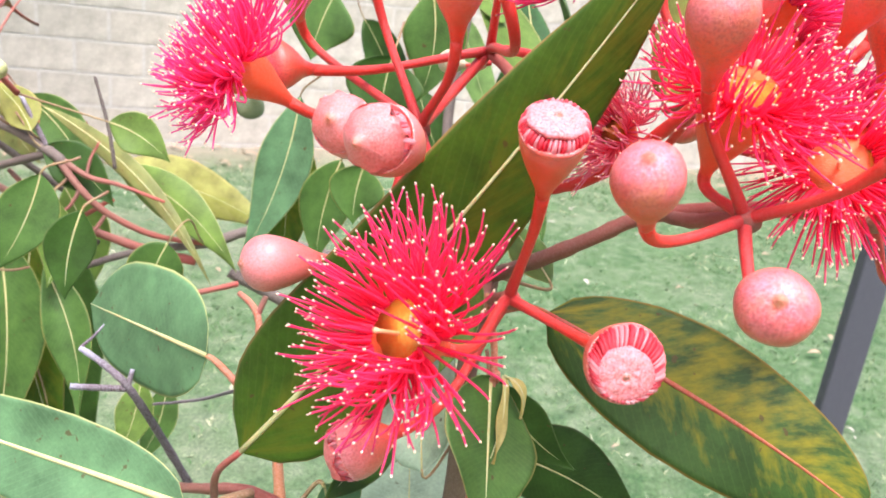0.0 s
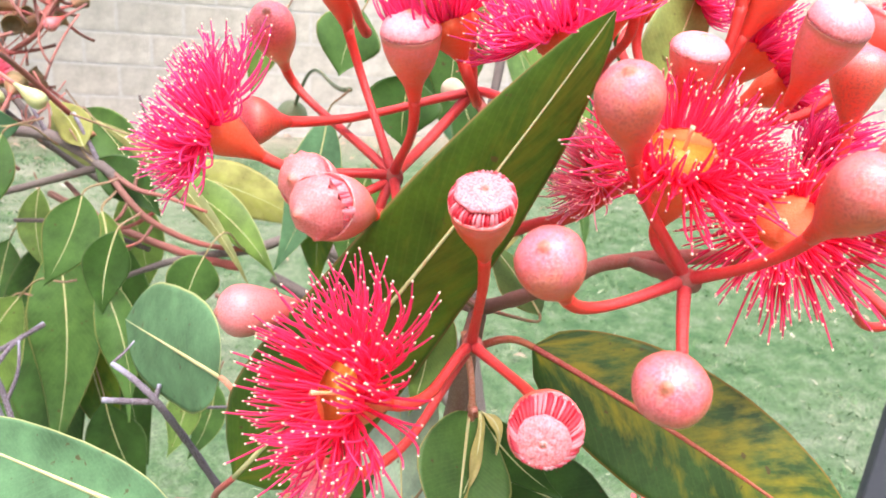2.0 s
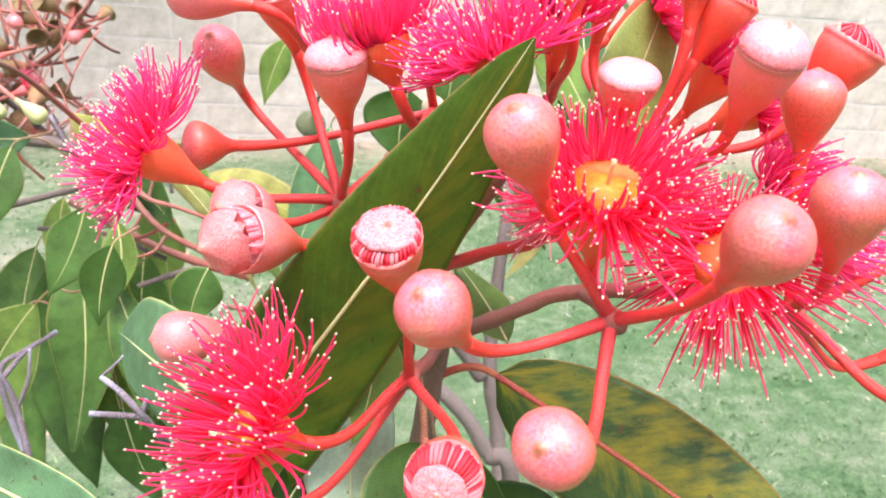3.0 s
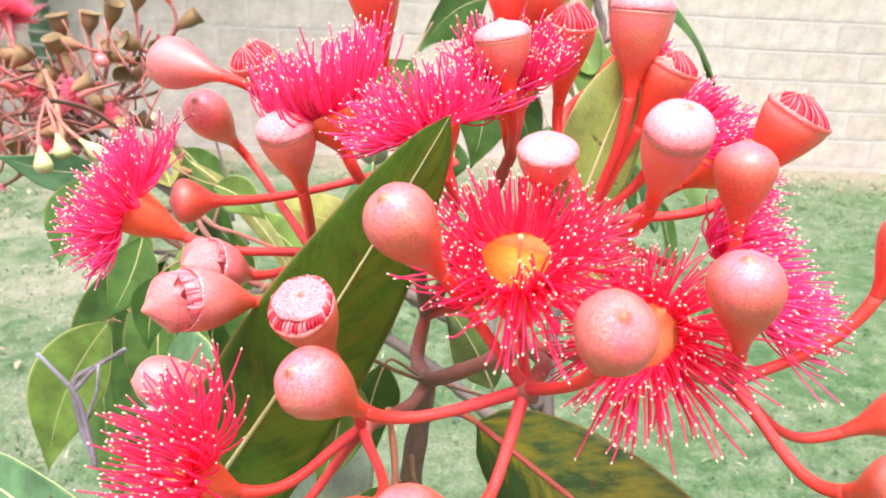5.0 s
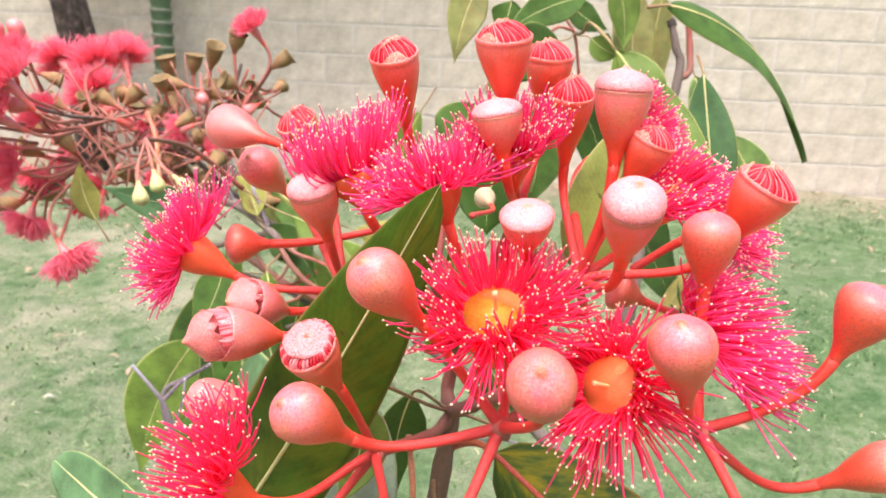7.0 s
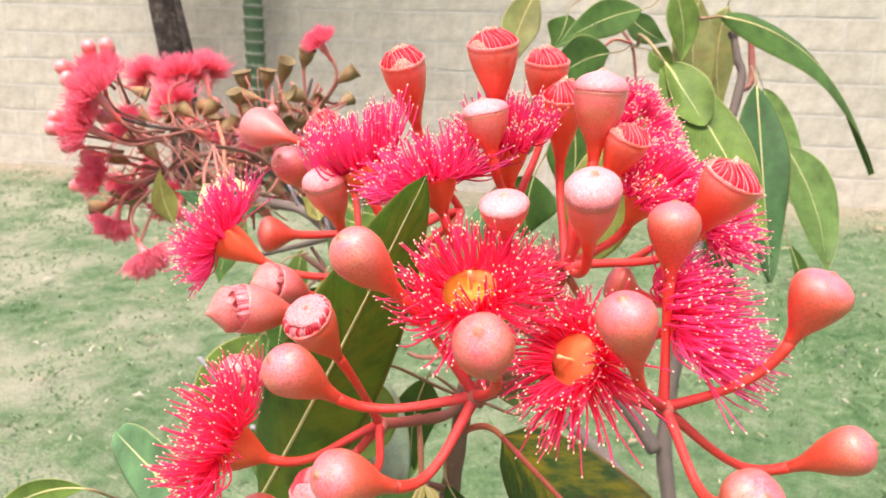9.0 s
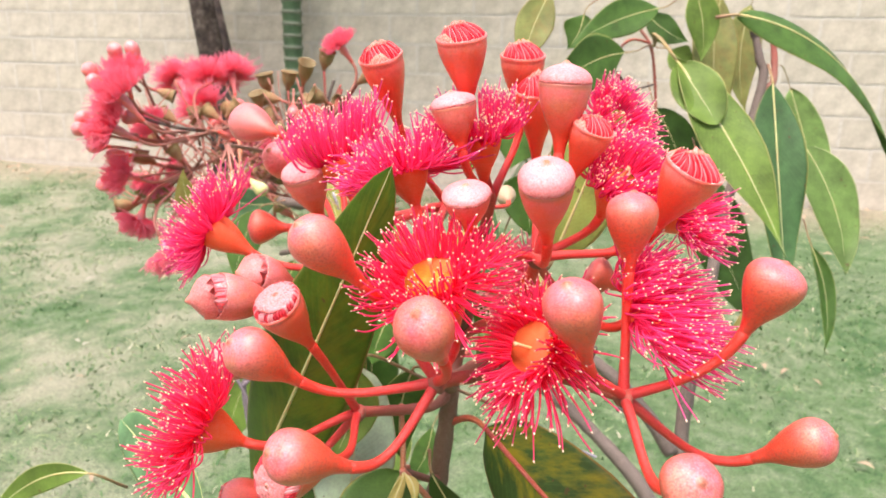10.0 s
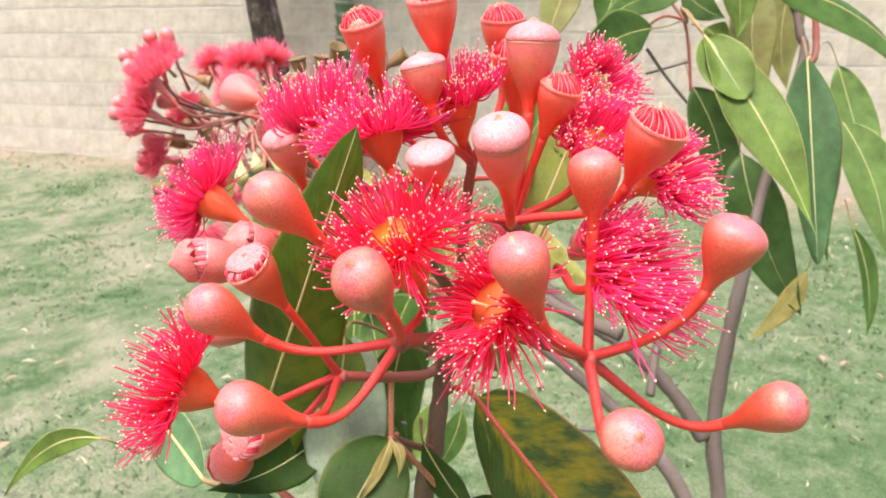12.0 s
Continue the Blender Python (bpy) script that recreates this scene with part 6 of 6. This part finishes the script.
stem([(-0.3188, -5.0141, 1.2032), (-0.2500, -4.9950, 1.1500), (-0.1788, -4.9742, 1.0937)], 0.0020, 0.0013, brown_stem, BROWN)
stem([(-0.3468, -5.0103, 1.2303), (-0.3188, -5.0141, 1.2032), (-0.2821, -5.0375, 1.2523), (-0.2683, -5.0377, 1.2877)], 0.0030, 0.0016, bark, BROWN)
stem([(-0.3557, -4.9991, 1.2008), (-0.3238, -5.0037, 1.1730), (-0.2959, -5.0180, 1.1644), (-0.2625, -5.0508, 1.1321)], 0.0050, 0.0034, bark, BROWN)
stem([(-0.2821, -5.0375, 1.2523), (-0.3064, -5.0175, 1.2796)], 0.0018, 0.0014, brown_stem, BROWN)
stem([(-0.2766, -5.0387, 1.2501), (-0.2657, -5.0262, 1.2814)], 0.0018, 0.0014, brown_stem, BROWN)

# ---- stakes and trunk by the wall ----
def timber(name, foot, top, size, mat, label):
    foot, top = Vector(foot), Vector(top)
    ob = thing(name, foot, label, "stake")
    s = Shape()
    rows = [foot + (top - foot) * t for t in (0, 0.25, 0.5, 0.75, 0.985, 1.0)]
    b = len(s.v)
    turn = radians(62)
    for i, p in enumerate(rows):
        w = size / 2 * (0.86 if i == 5 else 1)
        for sx, sy in ((-1, -0.9), (-0.9, -1), (0.9, -1), (1, -0.9), (1, 0.9), (0.9, 1), (-0.9, 1), (-1, 0.9)):
            s.v.append(p + Vector((math.cos(turn) * sx * w - math.sin(turn) * sy * w, math.sin(turn) * sx * w + math.cos(turn) * sy * w, 0)))
            s.uv.append((i, sx))
    for i in range(5):
        for k in range(8):
            a, c = b + i * 8 + k, b + i * 8 + (k + 1) % 8
            s.f.append((a, c, c + 8, a + 8))
    s.f.append(tuple(b + 40 + k for k in range(8)))
    s.f.append(tuple(b + k for k in reversed(range(8))))
    part("post", s, mat, ob, smooth=False)
    return ob


stake_grey = skin("stake_grey", [(0.0, (0.062, 0.062, 0.075)), (1.0, (0.078, 0.078, 0.092))], speck=(0.17, 0.17, 0.19), amount=0.4, rough=0.8, sss=0.0)
timber("garden_stake", (1.075, -4.70, 0.0), (1.075, -4.70, 1.35), 0.050, stake_grey, "dark grey weathered square garden stake in the lawn")


def trunk_material():
    m, nodes, links, bsdf = material("trunk_bark")
    coarse = noise_of(nodes, links, 16, 5, 0.7)
    fine = noise_of(nodes, links, 70, 4, 0.7)
    r = ramp(nodes, [(0.36, (0.025, 0.018, 0.015)), (0.52, (0.075, 0.052, 0.042)), (0.66, (0.20, 0.165, 0.135))])
    links.new(coarse.outputs[0], r.inputs[0])
    links.new(r.outputs[0], bsdf.inputs["Base Color"])
    bsdf.inputs["Roughness"].default_value = 0.92
    bumped(nodes, links, bsdf, fine.outputs[0], 0.8, 0.02)
    return m


trunk_bark = trunk_material()
garden_tree = thing("garden_tree", (-3.30, -1.25, GROUND), "dark rough-barked garden tree close to the wall", "tree")
part("trunk", Shape().tube([(-3.24, -1.25, 0.1), (-3.25, -1.25, 0.5), (-3.28, -1.25, 1.0), (-3.33, -1.25, 1.4), (-3.37, -1.25, 2.0), (-3.30, -1.3, 2.7), (-3.10, -1.35, 3.3)], [0.105, 0.095, 0.09, 0.10, 0.115, 0.09, 0.05], 14), trunk_bark, garden_tree)
for limb in (((-3.18, -1.33, 0.1), (-3.11, -1.33, 0.8), (-3.10, -1.33, 1.1), (-3.2, -1.30, 1.5)), ((-3.37, -1.25, 1.9), (-2.9, -1.3, 2.5), (-2.3, -1.4, 2.9), (-1.6, -1.5, 3.1)), ((-3.32, -1.27, 2.4), (-3.4, -1.4, 2.9), (-3.5, -1.5, 3.3))):
    part("limb", Shape().tube(limb, [0.045 - 0.008 * q for q in range(len(limb))], 10), trunk_bark, garden_tree)
# leaf clumps above the view, added and spaced to shade the wall below
crown, rnd = Shape(), random.Random(31)
for clump in range(52):
    hub = Vector((rnd.uniform(-3.6, -1.0), rnd.uniform(-2.3, -0.75), rnd.uniform(2.45, 3.9)))
    for _ in range(45):
        p = hub + Vector((rnd.gauss(0, 0.16), rnd.gauss(0, 0.16), rnd.gauss(0, 0.12)))
        d = Vector((rnd.gauss(0, 1), rnd.gauss(0, 1), rnd.gauss(-0.6, 0.8))).normalized() * rnd.uniform(0.05, 0.09)
        e = d.orthogonal().normalized() * d.length * 0.24
        b = len(crown.v)
        crown.v += [p - d, p + e, p + d, p - e]
        crown.uv += [(0.5, 0), (1, 0.5), (0.5, 1), (0, 0.5)]
        crown.f.append((b, b + 1, b + 2, b + 3))
part("crown", crown, leaf_mid, garden_tree, "unseen loose crown of narrow green leaves, added to shade the wall", kind="stuff")
guard_green = skin("guard_green", [(0.0, (0.035, 0.085, 0.03)), (1.0, (0.05, 0.11, 0.04))], speck=(0.3, 0.35, 0.28), amount=0.3, rough=0.6, sss=0.0)
ring_pale = skin("ring_pale", [(0.0, (0.09, 0.13, 0.08)), (1.0, (0.13, 0.17, 0.11))], amount=0.2, rough=0.7, sss=0.0)
guard = thing("tree_guard_pole", (-2.80, -1.0, 0), "green ribbed pole with pale rings in front of the wall", "pole")
for k in range(26):
    part("ring", Shape().turned((-2.80, -1.0, 0.04 + 0.08 * k), (0.05, 0, 1), [(0, 0.066), (0.004, 0.074), (0.022, 0.074), (0.026, 0.066)], 16), ring_pale, guard, "pale worn ring")
part("pole", Shape().turned((-2.80, -1.0, -0.05), (0, 0, 1), [(0.02 * i, 0.064 + (0.005 if i % 4 < 2 else 0)) for i in range(105)], 16), guard_green, guard)

# ---- lawn: grass blades, fallen leaves and petals ----
def grass():
    rng = np.random.default_rng(4)
    n = 210000
    x = rng.uniform(-8.5, 6.5, n)
    y = WALL_Y + WALL_SLOPE * x - 0.05 - 4.8 * rng.random(n) ** 1.15
    dens = np.array([0.8 * noise.noise((a * 0.8, b * 0.8, 7)) + 0.5 * noise.noise((a * 3.1, b * 3.1, 2)) + 0.5 * noise.noise((a * 9.0, b * 9.0, 4)) for a, b in zip(x, y)])
    dens -= 0.45 * np.clip(1 - (WALL_Y + WALL_SLOPE * x - y) / 0.7, 0, 1)
    keep = dens + rng.normal(0, 0.2, n) > -0.02 + 0.06 * np.clip((0.4 - x) / 1.8, 0, 1)
    x, y = x[keep], y[keep]
    n = len(x)
    z = np.array([height(a, b) for a, b in zip(x, y)]) - 0.002
    h = rng.uniform(0.006, 0.020, n)
    a = rng.uniform(0, 2 * np.pi, n)
    w = rng.uniform(0.0018, 0.0038, n)
    lean = rng.uniform(0.8, 2.6, n) * h
    la = rng.uniform(0, 2 * np.pi, n)
    dx, dy = np.cos(a) * w, np.sin(a) * w
    lx, ly = np.cos(la) * lean, np.sin(la) * lean
    co = np.stack([np.stack([x - dx, y - dy, z], 1), np.stack([x + dx, y + dy, z], 1), np.stack([x + dx * 0.8 + lx * 0.4, y + dy * 0.8 + ly * 0.4, z + h * 0.65], 1),
                   np.stack([x - dx * 0.8 + lx * 0.4, y - dy * 0.8 + ly * 0.4, z + h * 0.65], 1), np.stack([x + lx, y + ly, z + h], 1)], 1).reshape(-1, 3)
    me = bpy.data.meshes.new("grass")
    faces = []
    for i in range(n):
        b = 5 * i
        faces += [(b, b + 1, b + 2, b + 3), (b + 3, b + 2, b + 4)]
    me.from_pydata(co.tolist(), [], faces)
    ob = new("grass", me)
    m, nodes, links, bsdf = material("grass_blade")
    geo = nodes.new("ShaderNodeNewGeometry")
    r = ramp(nodes, [(0.0, (0.056, 0.137, 0.038)), (0.5, (0.093, 0.176, 0.062)), (0.8, (0.143, 0.219, 0.091)), (0.93, (0.274, 0.322, 0.162)), (1.0, (0.393, 0.420, 0.275))])
    links.new(geo.outputs["Random Per Island"], r.inputs[0])
    tuft = noise_of(nodes, links, 7.0, 4, 0.65)
    tr = ramp(nodes, [(0.38, (0.66, 0.80, 0.60)), (0.50, (1.0, 1.0, 1.0)), (0.62, (1.7, 1.35, 1.65))])
    links.new(tuft.outputs[0], tr.inputs[0])
    links.new(mixed(nodes, links, r.outputs[0], tr.outputs[0], 1.0, "MULTIPLY"), bsdf.inputs["Base Color"])
    bsdf.inputs["Roughness"].default_value = 0.8
    me.materials.append(m)
    tagged(ob, "short uneven lawn grass, pale green and straw", "grass", kind="stuff")


grass()


def litter(name, count, lo, hi, span, mat, label, seed):
    rnd = random.Random(seed)
    s = Shape()
    for _ in range(count):
        x = rnd.uniform(*span[0])
        y = rnd.uniform(*span[1]) + WALL_Y + WALL_SLOPE * x
        z = height(x, y) + 0.020
        a, ln = rnd.uniform(0, 6.28), rnd.uniform(lo, hi)
        d, e = Vector((math.cos(a), math.sin(a), rnd.uniform(-0.1, 0.2))), Vector((-math.sin(a), math.cos(a), rnd.uniform(-0.3, 0.3)))
        b, p = len(s.v), Vector((x, y, z))
        for i in range(6):
            t = i / 5
            w = ln * 0.17 * math.sin(math.pi * min(0.97, t + 0.03)) + 0.0005
            arch = Vector((0, 0, ln * 0.16 * math.sin(math.pi * t)))
            for c in (-1, 0, 1):
                s.v.append(p + d * ln * (t - 0.5) + e * w * c + arch + Vector((0, 0, ln * 0.05 * c * c)))
                s.uv.append((c * 0.5 + 0.5, t))
        for i in range(5):
            for c in range(2):
                q = b + i * 3 + c
                s.f.append((q, q + 1, q + 4, q + 3))
    ob = new(name, s.mesh(name))
    ob.data.materials.append(mat)
    return tagged(ob, label, "leaf litter", kind="stuff")


dry_pale = skin("dry_pale", [(0.0, (0.36, 0.31, 0.25)), (1.0, (0.46, 0.41, 0.35))], speck=(0.56, 0.52, 0.47), amount=0.4, rough=0.9, sss=0.0)
dry_tan = skin("dry_tan", [(0.0, (0.34, 0.22, 0.14)), (1.0, (0.42, 0.30, 0.20))], speck=(0.5, 0.4, 0.3), amount=0.4, rough=0.9, sss=0.0)
litter("leaf_litter", 170, 0.015, 0.05, ((-7, 5), (-4.6, -0.15)), dry_pale, "scattered bleached dry leaves on the lawn", 5)
litter("leaf_litter", 300, 0.015, 0.06, ((-7, 5), (-4.6, -0.15)), dry_tan, "scattered brown dry leaves on the lawn", 6)
litter("leaf_litter", 420, 0.03, 0.08, ((-8, 6), (-0.7, -0.08)), dry_tan, "dry leaves gathered along the foot of the wall", 8)
petal_red = skin("petal_red", [(0.0, (0.75, 0.03, 0.04)), (1.0, (0.80, 0.10, 0.12))], amount=0.1)
litter("fallen_stamens", 8, 0.022, 0.036, ((0.73, 0.87), (-4.06, -3.92)), petal_red, "fallen red stamen tufts on the grass", 9)

# ---- wall blocks ----
def block_meshes():
    out = []
    for k in range(8):
        rnd = random.Random(k)
        s = Shape()
        nx, nz = 6, 3
        for j in range(nz + 1):
            for i in range(nx + 1):
                edge = i in (0, nx) or j in (0, nz)
                s.v.append(Vector((0.006 + 0.380 * i / nx + (0 if edge else rnd.uniform(-0.012, 0.012)), -0.0045 if edge else -0.005 - rnd.random() * 0.0025, 0.006 + 0.179 * j / nz)))
                s.uv.append((i / nx, j / nz))
        w = nx + 1
        for j in range(nz):
            for i in range(nx):
                a = j * w + i
                s.f.append((a, a + 1, a + w + 1, a + w))
        ring = [i for i in range(w)] + [w * j + nx for j in range(1, nz + 1)] + [w * nz + i for i in range(nx - 1, -1, -1)] + [w * j for j in range(nz - 1, 0, -1)]
        b = len(s.v)
        for q in ring:
            p = s.v[q]
            s.v.append(Vector((p.x, 0.014, p.z)))
            s.uv.append((0, 0))
        m = len(ring)
        for q in range(m):
            s.f.append((ring[q], b + q, b + (q + 1) % m, ring[(q + 1) % m]))
        me = s.mesh("block", smooth=False)
        me.materials.append(split_block)
        out.append(me)
    return out


shapes = block_meshes()
rest_v, rest_f = [], []
rnd = random.Random(21)
for course in range(-1, 11):
    for i in range(-32, 27):
        x, z = 0.4 * i + (0.2 if course % 2 else 0.0) + 0.005, 0.2 * course + 0.005
        me = shapes[rnd.randrange(8)]
        if -5.7 < x < 4.3:
            ob = new("block", me)
            ob.location = (x, 0, z)
            ob.parent = wall_north
        else:
            b = len(rest_v)
            rest_v += [(p.co.x + x, p.co.y, p.co.z + z) for p in me.vertices]
            rest_f += [tuple(b + q for q in f.vertices) for f in me.polygons]
rest = bpy.data.meshes.new("far_blocks")
rest.from_pydata(rest_v, [], rest_f)
rest.materials.append(split_block)
far = new("far_blocks", rest)
far.parent = wall_north
tagged(far, kind="stuff")
